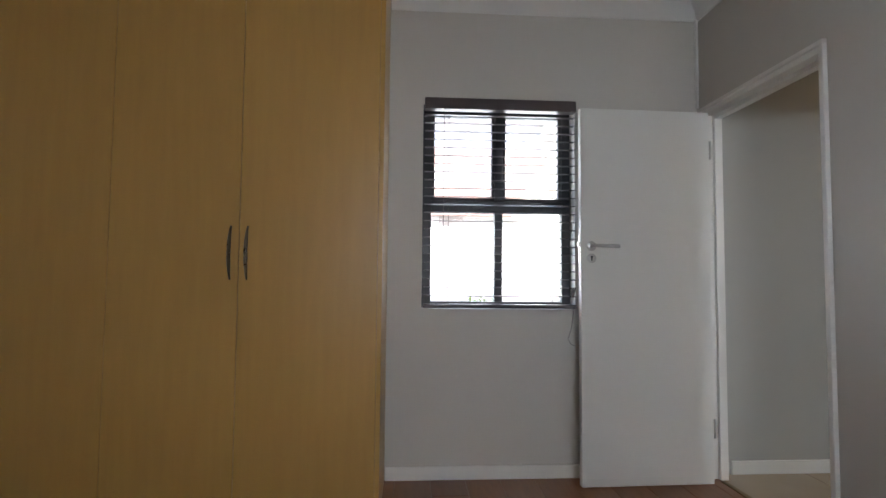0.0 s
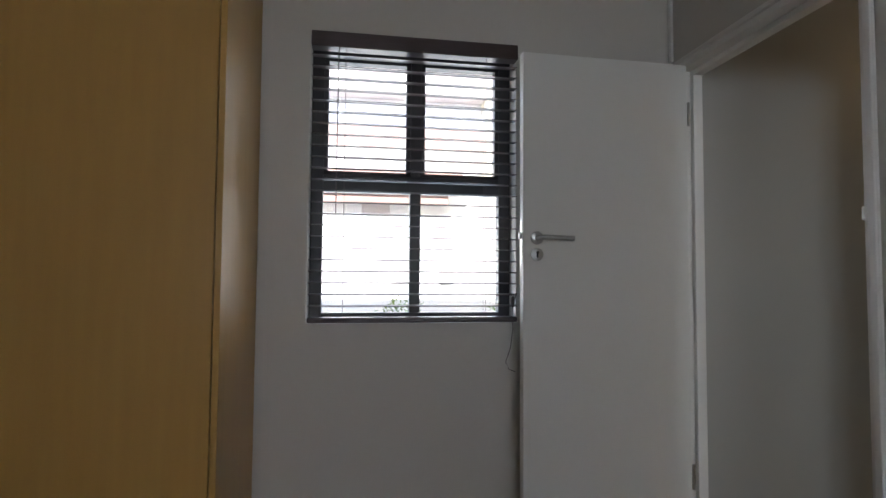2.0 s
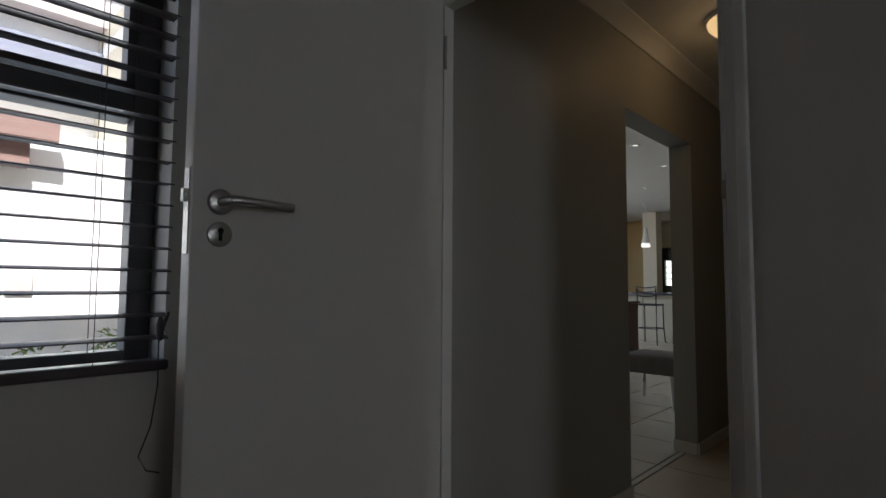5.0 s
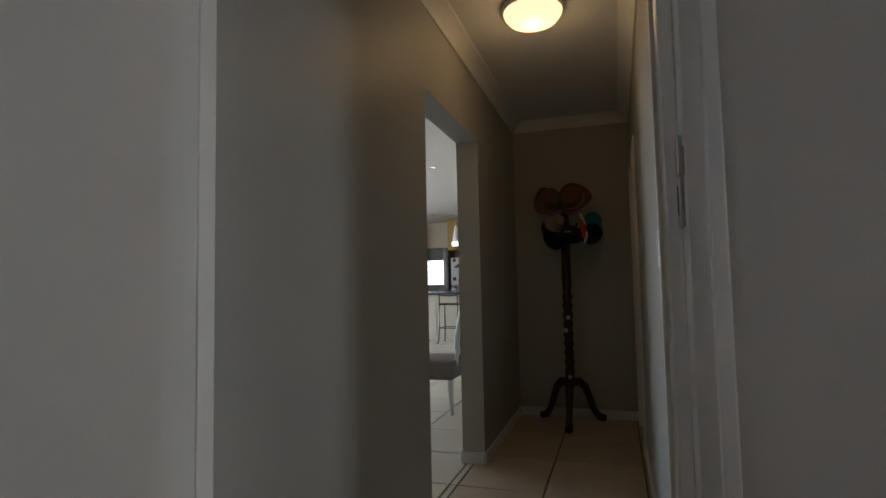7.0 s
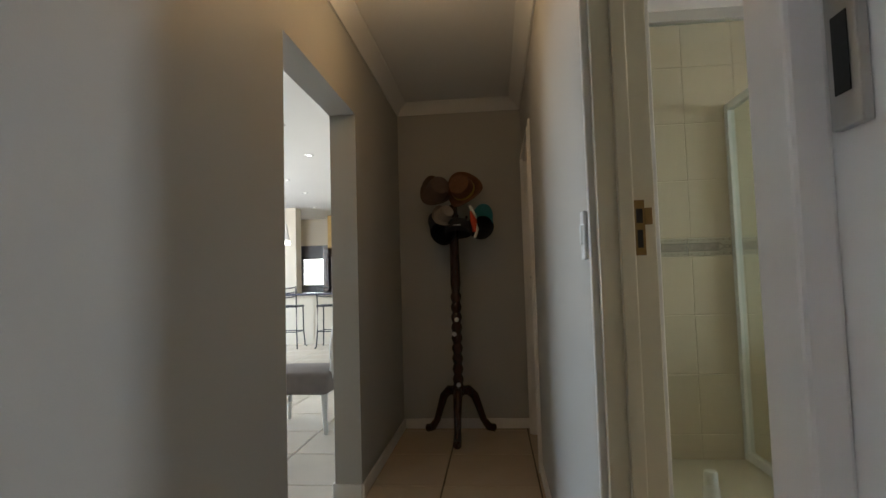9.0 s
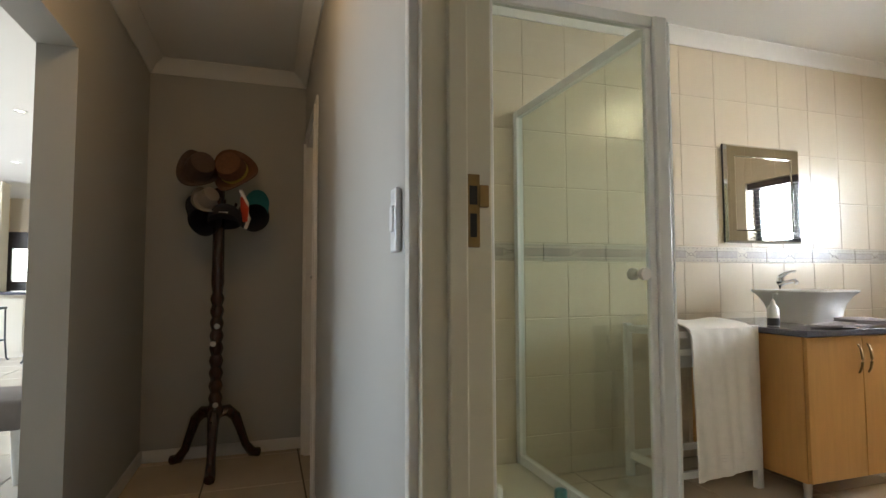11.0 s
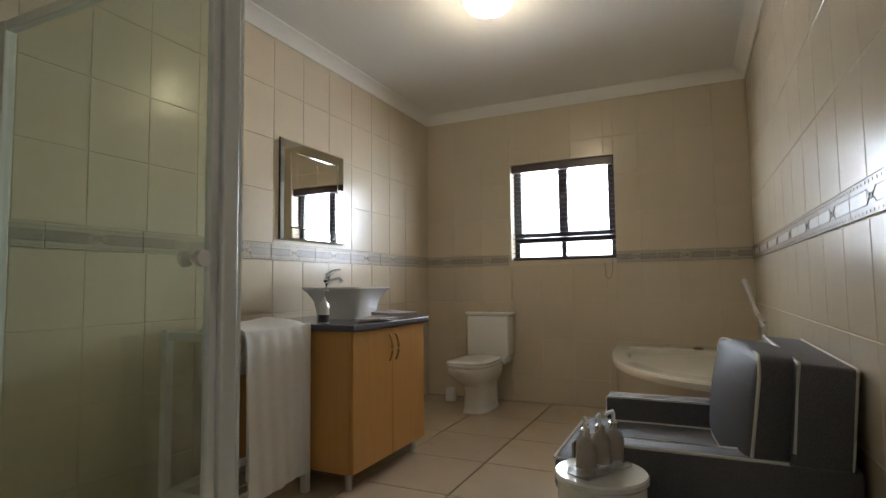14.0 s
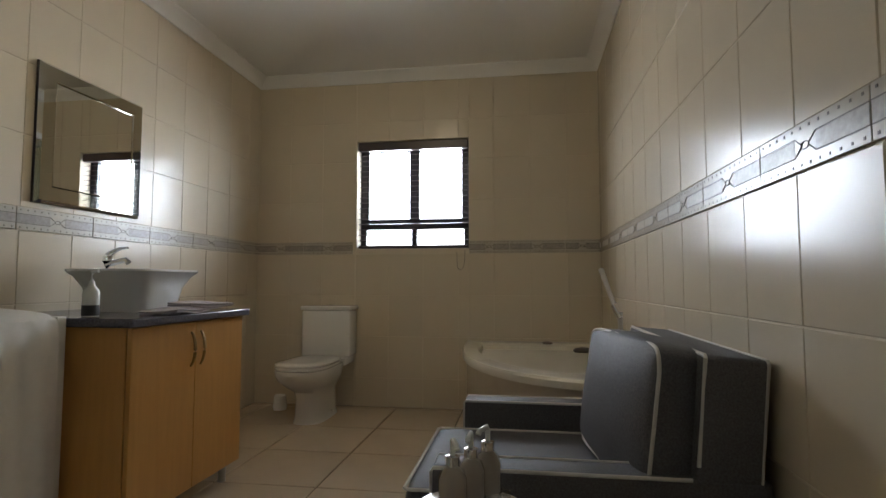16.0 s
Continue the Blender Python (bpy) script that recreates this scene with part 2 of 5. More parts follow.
def tube(pts, r, n=8, bm=None, taper=None, mi=0, closed=False):
    bm = bm or bmesh.new()
    pts = [Vector(p) for p in pts]
    rings = []
    for i, p in enumerate(pts):
        a = pts[i - 1] if (i or closed) else p
        b = pts[(i + 1) % len(pts)] if (i < len(pts) - 1 or closed) else p
        q = (b - a).to_track_quat("Z", "X")
        rr = taper[i] if taper else r
        rings.append([bm.verts.new(p + q @ Vector((rr * math.cos(2 * math.pi * k / n), rr * math.sin(2 * math.pi * k / n), 0))) for k in range(n)])
    pairs = list(zip(rings, rings[1:])) + ([(rings[-1], rings[0])] if closed else [])
    for a, b in pairs:
        for k in range(n):
            bm.faces.new([a[k], a[(k + 1) % n], b[(k + 1) % n], b[k]]).material_index = mi
    if not closed:
        bm.faces.new(rings[0][::-1]).material_index = mi
        bm.faces.new(rings[-1]).material_index = mi
    return bm


def prism(poly, z0, z1, bm=None, bev=0.0, mi=0):
    bm = bm or bmesh.new()
    lo = [bm.verts.new((x, y, z0)) for x, y in poly]
    hi = [bm.verts.new((x, y, z1)) for x, y in poly]
    n = len(poly)
    fs = [bm.faces.new(lo[::-1]), bm.faces.new(hi)]
    for i in range(n):
        fs.append(bm.faces.new([lo[i], lo[(i + 1) % n], hi[(i + 1) % n], hi[i]]))
    for fc in fs:
        fc.material_index = mi
    if bev:
        bmesh.ops.bevel(bm, geom=[e for e in fs[1].edges], offset=bev, segments=3, affect="EDGES", profile=0.5)
    return bm


def loft(rings, bm=None, caps=True):
    bm = bm or bmesh.new()
    vs = [[bm.verts.new(p) for p in ring] for ring in rings]
    n = len(vs[0])
    for a, b in zip(vs, vs[1:]):
        for i in range(n):
            bm.faces.new([a[i], a[(i + 1) % n], b[(i + 1) % n], b[i]])
    if caps:
        bm.faces.new(vs[0][::-1])
        bm.faces.new(vs[-1])
    return bm


def superring(cx, cy, a, b, z, p=2.6, n=36):
    out = []
    for i in range(n):
        t = 2 * math.pi * i / n
        c, s = math.cos(t), math.sin(t)
        out.append((cx + a * math.copysign(abs(c) ** (2 / p), c), cy + b * math.copysign(abs(s) ** (2 / p), s), z))
    return out


def wall(name, axis, at0, at1, u0, u1, z0, z1, holes, mat, label):
    """A wall slab between at0 and at1 on its axis, running u0..u1, with holes (ua, ub, za, zb) through it."""
    bm = bmesh.new()
    cuts = sorted({u0, u1, *[h[0] for h in holes], *[h[1] for h in holes]})
    for a, b in zip(cuts, cuts[1:]):
        mine = sorted([(h[2], h[3]) for h in holes if h[0] <= a + 1e-6 and h[1] >= b - 1e-6])
        z = z0
        for za, zb in mine + [(z1, z1)]:
            if za - z > 1e-4:
                if axis == "y":
                    box(a, b, at0, at1, z, za, bm=bm)
                else:
                    box(at0, at1, a, b, z, za, bm=bm)
            z = zb
    return tagged(part(name, bm, mat), label, "wall", kind="structure")


def setting(name, bm, mat, label, category, smooth=False):
    return tagged(part(name, bm, mat, smooth=smooth), label, category, kind="structure")


def cove(name, pts, z, size, label, inward):
    """A coved cornice along straight runs; inward gives the room-side normal of each run."""
    bm = bmesh.new()
    prof = [(0, 0), (0, -size), (size * 0.12, -size), (size * 0.2, -size * 0.85), (size * 0.45, -size * 0.42), (size * 0.85, -size * 0.18), (size, -size * 0.1), (size, 0)]
    for (a, b), nrm in zip(pts, inward):
        ra = [bm.verts.new((a[0] + nrm[0] * d, a[1] + nrm[1] * d, z + h)) for d, h in prof]
        rb = [bm.verts.new((b[0] + nrm[0] * d, b[1] + nrm[1] * d, z + h)) for d, h in prof]
        for i in range(len(prof) - 1):
            bm.faces.new([ra[i], ra[i + 1], rb[i + 1], rb[i]])
    return setting(name, bm, CEIL, label, "cornice", True)


def skirting(pts, inward, h=0.075, t=0.014, name="baseboard", label="white painted skirting board along the wall"):
    bm = bmesh.new()
    for (a, b), nrm in zip(pts, inward):
        xs, ys = sorted((a[0], b[0])), sorted((a[1], b[1]))
        x0, x1 = (xs[0], xs[1]) if nrm[0] == 0 else sorted((a[0], a[0] + nrm[0] * t))
        y0, y1 = (ys[0], ys[1]) if nrm[1] == 0 else sorted((a[1], a[1] + nrm[1] * t))
        box(x0, x1, y0, y1, 0.0, h, 0.004, bm)
    return setting(name, bm, TRIM, label, "skirting")


# ---- large structure ----
BED_C, COR_C, BATH_C, LIV_C = 2.68, 2.56, 2.77, 2.75
wall_n = wall("wall_north", "y", 3.20, 3.42, -2.2, 2.0, 0, 2.9, [(0.405, 1.265, 0.92, 2.09)], WALL, "greige painted plaster wall around the bedroom window")
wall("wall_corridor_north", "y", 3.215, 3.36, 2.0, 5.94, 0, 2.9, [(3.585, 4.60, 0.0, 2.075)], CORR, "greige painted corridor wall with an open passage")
wall("wall_east", "x", 2.0, 2.088, -1.8, 3.215, 0, 2.9, [(2.272, 3.165, 0.0, 2.045)], WALL, "greige painted bedroom wall with a doorway")
wall("wall_west", "x", -2.4, -2.2, -1.8, 3.42, 0, 2.9, [], WALL, "plain painted bedroom wall")
wall("wall_south", "y", -1.95, -1.8, -2.4, 2.0, 0, 2.9, [(0.1, 1.7, 0.92, 2.08)], WALL, "plain painted bedroom wall with a window opening")
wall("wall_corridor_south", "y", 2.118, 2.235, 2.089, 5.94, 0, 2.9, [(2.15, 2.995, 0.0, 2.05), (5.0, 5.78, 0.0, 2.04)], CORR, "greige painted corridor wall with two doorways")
wall("wall_corridor_end", "x", 5.94, 6.06, 1.2, 3.36, 0, 2.9, [], CORR, "greige painted wall at the corridor's end")
wall("wall_bathroom_south", "y", -2.80, -2.583, 2.0, 5.05, 0, 2.9, [(3.127, 4.068, 1.285, 2.19)], GROUT, "bathroom wall behind cream tiles with a window opening")
wall("wall_bathroom_east", "x", 4.948, 5.05, -2.588, 2.118, 0, 2.9, [], GROUT, "bathroom wall behind cream tiles")
wall("wall_bathroom_west", "x", 2.0, 2.088, -2.588, -1.8, 0, 2.9, [], GROUT, "bathroom wall stub behind cream tiles")
wall("wall_living_east", "x", 14.6, 14.75, 2.2, 9.2, 0, 3.0, [(6.50, 7.21, 0.95, 2.05)], CREAMW, "cream painted kitchen wall with a small window")
wall("wall_living_north", "y", 9.0, 9.2, 2.0, 14.6, 0, 3.0, [(5.9, 11.1, 0.6, 2.6)], CREAMW, "cream living room wall with a wide window opening")
wall("wall_living_south", "y", 3.2, 3.36, 6.06, 14.6, 0, 3.0, [], CREAMW, "cream painted living room wall")
wall("wall_living_west", "x", 1.9, 2.0, 3.42, 9.2, 0, 3.0, [], CREAMW, "cream painted living room wall")
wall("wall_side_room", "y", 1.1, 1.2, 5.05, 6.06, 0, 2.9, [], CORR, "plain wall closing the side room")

setting("floor_bedroom", box(-2.4, 2.05, -1.95, 3.2, -0.12, -0.010), FGROUT, "base under the brown laminate floor", "floor")
setting("floor_corridor", box(2.05, 6.06, 1.2, 3.29, -0.12, -0.008), FGROUT, "dark grout bed under beige corridor tiles", "floor")
setting("floor_bathroom", box(2.0, 5.05, -2.8, 1.2, -0.12, -0.008), FGROUT, "dark grout bed under beige bathroom tiles", "floor")
setting("floor_living", box(1.9, 14.75, 3.29, 9.2, -0.12, -0.008), FGROUT, "grout bed under cream living room tiles", "floor")
setting("ceiling_bedroom", box(-2.4, 2.05, -1.95, 3.42, BED_C, BED_C + 0.1), CEIL, "white painted bedroom ceiling", "ceiling")
setting("ceiling_corridor", box(2.089, 5.94, 2.235, 3.215, COR_C, COR_C + 0.1), CEIL, "white painted corridor ceiling", "ceiling")
setting("ceiling_bathroom", box(2.0, 5.05, -2.8, 2.118, BATH_C, BATH_C + 0.1), CEIL, "white painted bathroom ceiling", "ceiling")
setting("ceiling_living", box(1.9, 14.75, 3.36, 9.2, LIV_C, LIV_C + 0.1), CEIL, "white painted living room ceiling", "ceiling")
setting("ceiling_side_room", box(5.05, 6.06, 1.2, 2.118, 2.56, 2.66), CEIL, "plain ceiling of the side room", "ceiling")

cove("cornice", [((0.22, 3.2), (2.0, 3.2)), ((2.0, 3.2), (2.0, -1.8)), ((2.0, -1.8), (-2.2, -1.8)), ((-2.2, -1.8), (-2.2, 2.1))], BED_C, 0.085, "white coved cornice round the bedroom ceiling", [(0, -1), (-1, 0), (0, 1), (1, 0)])
cove("cornice", [((2.1, 3.215), (5.94, 3.215)), ((5.94, 3.215), (5.94, 2.235)), ((5.94, 2.235), (2.1, 2.235))], COR_C, 0.085, "white coved cornice round the corridor ceiling", [(0, -1), (-1, 0), (0, 1)])
cove("cornice", [((2.10, -2.58), (4.94, -2.58)), ((4.94, -2.58), (4.94, 2.11)), ((2.10, 2.11), (2.10, -2.58)), ((4.94, 2.11), (2.1, 2.11))], BATH_C, 0.085, "white coved cornice round the bathroom ceiling", [(0, 1), (-1, 0), (1, 0), (0, -1)])

skirting([((0.22, 3.2), (2.0, 3.2)), ((2.0, -1.8), (2.0, 2.24))], [(0, -1), (-1, 0)], label="white skirting board along the bedroom walls")
skirting([((2.16, 3.215), (3.585, 3.215)), ((4.60, 3.215), (5.94, 3.215)), ((5.94, 2.235), (5.94, 3.2)), ((3.06, 2.235), (4.93, 2.235)), ((4.60, 3.215), (4.60, 3.36)), ((3.585, 3.215), (3.585, 3.36))], [(0, -1), (0, -1), (-1, 0), (0, 1), (-1, 0), (1, 0)], label="white skirting board along the corridor walls")
skirting([((4.60, 3.36), (14.6, 3.36))], [(0, 1)], label="white skirting board along the living room wall")


def bead(name, pts, label):
    bm = bmesh.new()
    tube(pts, 0.011, 6, bm)
    return setting(name, bm, TRIM, label, "trim")


bead("trim", [(1.985, 3.187, 2.08), (1.985, 3.187, BED_C - 0.08)], "thin white corner conduit above the bedroom door")


def door_frame(name, axis, wall_lo, wall_hi, u0, u1, top, mat_side, label, stop=0.012, mat=None, faces=((-1, 0.06), (1, 0.06))):
    """Lining of an opening with moulded architraves on both faces; u0..u1 is the clear width."""
    mat = mat or TRIM
    t = thing(name, label, "door frame", kind="structure")

    def bx(a0, a1, b0, b1, z0, z1, bev=0.0, bm=None):
        return box(a0, a1, b0, b1, z0, z1, bev, bm) if axis == "x" else box(b0, b1, a0, a1, z0, z1, bev, bm)

    w = 0.022
    part("jamb", bx(wall_lo - 0.004, wall_hi + 0.004, u0 - 0.004, u0 + w, 0, top, 0.002), mat, t)
    part("jamb", bx(wall_lo - 0.004, wall_hi + 0.004, u1 - w, u1 + 0.004, 0, top, 0.002), mat_side, t)
    part("head", bx(wall_lo - 0.004, wall_hi + 0.004, u0 + w, u1 - w, top - w, top + 0.004, 0.002), mat, t)
    if stop:
        a0, a1 = (wall_lo + 0.046, wall_hi + 0.003) if axis == "x" else (wall_lo + 0.045, wall_lo + 0.078)
        part("stop", bx(a0, a1, u0 + w, u0 + w + stop, 0, top - w, 0.003), mat, t)
        part("stop", bx(a0, a1, u1 - w - stop, u1 - w, 0, top - w, 0.003), mat_side, t)
        part("stop", bx(a0, a1, u0 + w + stop, u1 - w - stop, top - w - stop, top - w, 0.003), mat, t)
    for d, reach in faces:
        face = wall_lo if d < 0 else wall_hi
        for dd, o0, o1 in ((0.012, -reach, -0.006), (0.020, -0.022, -0.002)):
            a0, a1 = sorted((face, face + d * dd))
            bm = bx(a0, a1, u0 + o0, u0 + o1, 0, top - o1, 0.003)
            part("architrave", bm, TRIM, t)
            part("architrave", bx(a0, a1, u1 - o1, u1 - o0, 0, top - o1, 0.003), TRIM, t)
            part("architrave", bx(a0, a1, u0 + o0, u1 - o0, top - o1 + 0.001, top - o0, 0.003), TRIM, t)
    return t


bed_frame = door_frame("door_frame_1", "x", 2.0, 2.088, 2.272, 3.165, 2.045, TRIM, "white moulded frame of the bedroom doorway", stop=0.022, faces=((-1, 0.023), (1, 0.048)))
bath_frame = door_frame("door_frame_2", "y", 2.118, 2.235, 2.15, 2.995, 2.05, JAMB, "cream and white moulded frame of the bathroom doorway", stop=0.016, mat=JAMB)
side_frame = door_frame("door_frame_3", "y", 2.118, 2.235, 5.0, 5.78, 2.04, TRIM, "white moulded frame of the closed side door")


def strike(parent, m, metal):
    bm = box(-0.003, 0.003, -0.012, 0.012, -0.062, 0.062, 0.001)
    part("strike_plate", bm, metal, parent, "worn metal strike plate").matrix_world = m
    bm = box(-0.0036, 0.0036, -0.007, 0.007, 0.010, 0.042)
    box(-0.0036, 0.0036, -0.006, 0.006, -0.045, -0.005, bm=bm)
    part("strike_hole", bm, BLACK, parent).matrix_world = m
    part("lip", box(-0.004, 0.006, 0.010, 0.028, 0.006, 0.044, 0.002), metal, parent).matrix_world = m


strike(bed_frame, pose(2.026, 2.2975, 1.275, 0, 0, 90), STEEL)
strike(bath_frame, pose(2.9705, 2.150, 1.248, 0, 0, 180), BRASS)
strike(side_frame, pose(5.023, 2.222, 1.2), BRASS)


# door leaves
def lever_handle(parent, m, side):
    """Lever on a round rose with a round keyhole rose under it; side +1 or -1 is the face it stands on."""
    def put(name, bm, mat, label="", smooth=True):
        o = part(name, bm, mat, parent, label, smooth)
        o.matrix_world = m
        return o
    r90 = pose(0, 0, 0, 90 * side, 0, 0)
    lathe([(0, 0), (0.026, 0), (0.026, 0.006), (0.022, 0.009), (0, 0.009)], 28, bm := bmesh.new(), r90)
    put("rose", bm, STEEL, "round brushed steel rose")
    lathe([(0, 0), (0.025, 0), (0.025, 0.005), (0.021, 0.007), (0, 0.007)], 28, bm := bmesh.new(), Matrix.Translation((0, 0, -0.065)) @ r90)
    put("keyhole_rose", bm, STEEL)
    y = -0.0075 * side
    bm = box(-0.0035, 0.0035, y - 0.0008, y + 0.0008, -0.078, -0.058)
    lathe([(0, -0.0008), (0.006, -0.0008), (0.006, 0.0085), (0, 0.0085)], 14, bm, Matrix.Translation((0, 0, -0.058)) @ r90)
    put("keyhole", bm, BLACK)
    yy = -0.052 * side
    bm = tube([(0, 0, 0), (0, yy * 0.75, 0), (0.004, yy * 0.93, 0), (0.014, yy, 0), (0.135, yy * 0.98, -0.002)], 0.0095, 14)
    put("lever", bm, STEEL)


door1 = thing("door_1", "white painted flush bedroom door standing open against the wall", "door", kind="structure")
DM = pose(1.973, 3.073, 0, 0, 0, 1.5)
leaf = part("leaf", box(-0.728, -0.004, -0.02, 0.02, 0.008, 2.012, 0.0025), DOORW, door1)
leaf.matrix_world = DM
lever_handle(door1, DM @ pose(-0.672, -0.02, 1.266), 1)
lever_handle(door1, DM @ pose(-0.672, 0.02, 1.266), -1)
o = part("lock_plate", box(-0.7305, -0.727, -0.011, 0.011, 1.16, 1.33, 0.0008), STEEL, door1, "steel lock faceplate on the door edge")
o.matrix_world = DM
o = part("latch", box(-0.739, -0.728, -0.007, 0.007, 1.262, 1.288, 0.002), STEEL, door1)
o.matrix_world = DM
for z in (0.25, 1.75):
    o = part("hinge", tube([(-0.001, -0.026, z), (-0.001, -0.026, z + 0.1)], 0.006, 10), STEEL, door1)
    o.matrix_world = DM

door3 = thing("door_3", "white painted flush door closed in the corridor wall", "door", kind="structure")
part("leaf", box(5.026, 5.754, 2.150, 2.188, 0.008, 2.012, 0.002), DOORW, door3)
lever_handle(door3, pose(5.09, 2.190, 1.15) @ pose(0, 0, 0), -1)


# windows with venetian blinds
def window(name, x0, x1, z0, z1, y_glass, out, mull_x, trans_z, label):
    """Dark aluminium frame in an opening of a y wall; out is +1 or -1 towards the outside."""
    t = thing(name, label, "window", kind="structure")
    y0, y1 = sorted((y_glass, y_glass + 0.055 * out))
    f = 0.05
    part("window_frame", box(x0, x0 + f, y0, y1, z0, z1, 0.003), DARKAL, t)
    part("window_frame", box(x1 - f, x1, y0, y1, z0, z1, 0.003), DARKAL, t)
    part("window_frame", box(x0 + f, x1 - f, y0, y1, z0, z0 + 0.035, 0.003), DARKAL, t)
    part("window_frame", box(x0 + f, x1 - f, y0, y1, z1 - f, z1, 0.003), DARKAL, t)
    part("transom", box(x0 + f, x1 - f, y0 - 0.004, y1 + 0.004, trans_z - 0.034, trans_z + 0.034, 0.004), DARKAL, t)
    part("mullion", box(mull_x - 0.023, mull_x + 0.023, y0 - 0.002, y1 + 0.002, z0 + 0.035, z1 - f, 0.004), DARKAL, t)
    yc = (y0 + y1) / 2
    for xa, xb in ((x0 + f, mull_x - 0.023), (mull_x + 0.023, x1 - f)):
        for za, zb in ((z0 + 0.035, trans_z - 0.034), (trans_z + 0.034, z1 - f)):
            p = part("pane", box(xa, xb, yc - 0.002, yc + 0.002, za, zb), GLASS, t)
            p.visible_shadow = False
            if za > trans_z:
                bm = bmesh.new()
                for a in ((xa, xa + 0.018, za, zb), (xb - 0.018, xb, za, zb), (xa, xb, zb - 0.018, zb), (xa, xb, za, za + 0.018)):
                    box(a[0], a[1], y0 + 0.006, y1 - 0.006, a[2], a[3], bm=bm)
                part("sash", bm, DARKAL, t)
    return t


def blind(label, x0, x1, z0, z1, y, depth, pitch, tilt, valance, inside):
    """Venetian blind: valance, slats, cords, bottom rail and pull cord; inside is the room-side sign of y."""
    t = thing("venetian_blind", label, "blind")
    part("valance", box(x0, x1, y - depth * 0.7, y + depth * 0.7, z1 - valance, z1, 0.004), SLAT, t, "dark timber valance")
    part("bottom_rail", box(x0, x1, y - depth * 0.55, y + depth * 0.55, z0, z0 + 0.022, 0.006), SLAT, t)
    bm = bmesh.new()
    w = x1 - x0 - 0.006
    prof = [(-0.5, 0.0), (-0.25, 0.0022), (0, 0.003), (0.25, 0.0022), (0.5, 0.0)]
    top = [[bm.verts.new((s * w / 2, d * depth, h)) for d, h in prof] for s in (-1, 1)]
    bot = [[bm.verts.new((s * w / 2, d * depth, h - 0.0026)) for d, h in prof] for s in (-1, 1)]
    for i in range(4):
        bm.faces.new([top[0][i], top[1][i], top[1][i + 1], top[0][i + 1]])
        bm.faces.new([bot[0][i + 1], bot[1][i + 1], bot[1][i], bot[0][i]])
    for i in (0, 4):
        bm.faces.new([top[0][i], bot[0][i], bot[1][i], top[1][i]])
    for s in (0, 1):
        bm.faces.new([*top[s], *bot[s][::-1]])
    me = mesh_of("slat", bm, SLAT)
    z = z0 + 0.022 + pitch
    k = 0
    while z < z1 - valance - 0.01:
        o = new("slat", me)
        o.parent = t
        o.matrix_world = pose((x0 + x1) / 2, y, z, tilt + 0.6 * math.sin(k * 2.1), 0, 0.05 * math.sin(k * 1.3))
        z += pitch
        k += 1
    for fx in (0.16, 0.84):
        for dy in (-0.5, 0.5):
            part("cord", tube([(x0 + fx * (x1 - x0), y + dy * depth, z0 + 0.02), (x0 + fx * (x1 - x0), y + dy * depth, z1 - valance)], 0.0009, 5), SLAT, t)
    return t


window("window_1", 0.407, 1.263, 0.922, 2.088, 3.285, 1, 0.845, 1.50, "dark bronze four pane bedroom window")
part("reveal", box(0.39, 1.28, 3.203, 3.29, 0.905, 0.921, 0.002), TRIM)
tagged(bpy.data.objects["reveal"], "white painted sill inside the window reveal", "window sill", kind="structure").name = "window_sill"
b1 = blind("dark wooden venetian blind with open slats on the bedroom window", 0.412, 1.258, 0.926, 2.084, 3.17, 0.042, 0.0455, 5, 0.062, -1)
bm = tube([(1.235, 3.145, 0.99), (1.236, 3.143, 0.90), (1.225, 3.14, 0.82), (1.205, 3.14, 0.765), (1.22, 3.14, 0.735), (1.245, 3.14, 0.725)], 0.0016, 6)
part("pull_cord", bm, SLAT, b1)
part("cord_tassel", lathe([(0, 0), (0.006, 0.004), (0.009, 0.03), (0.004, 0.05), (0, 0.052)], 12, None, pose(1.236, 3.143, 0.985)), SLAT, b1)
part("cord_cleat", tube([(1.238, 3.158, 1.00), (1.238, 3.14, 1.005), (1.244, 3.136, 1.03), (1.248, 3.136, 1.045)], 0.004, 8), SLAT, b1)
part("wand", tube([(0.52, 3.138, 2.02), (0.517, 3.138, 1.35)], 0.0022, 6), SLAT, b1)

window("window_2", 3.129, 4.066, 1.287, 2.188, -2.70, -1, 3.60, 1.49, "dark bronze bathroom window with a lower row of panes")
b2 = blind("dark wooden venetian blind with open slats on the bathroom window", 3.135, 4.06, 1.292, 2.184, -2.625, 0.042, 0.045, -10, 0.07, 1)
part("pull_cord", tube([(3.16, -2.59, 1.30), (3.16, -2.572, 1.2), (3.17, -2.57, 1.13), (3.195, -2.57, 1.105), (3.22, -2.57, 1.13), (3.225, -2.575, 1.25)], 0.0018, 6), SLAT, b2)
window("window_3", 0.1, 1.7, 0.92, 2.08, -1.86, -1, 0.9, 1.5, "dark bronze window in the rear bedroom wall")

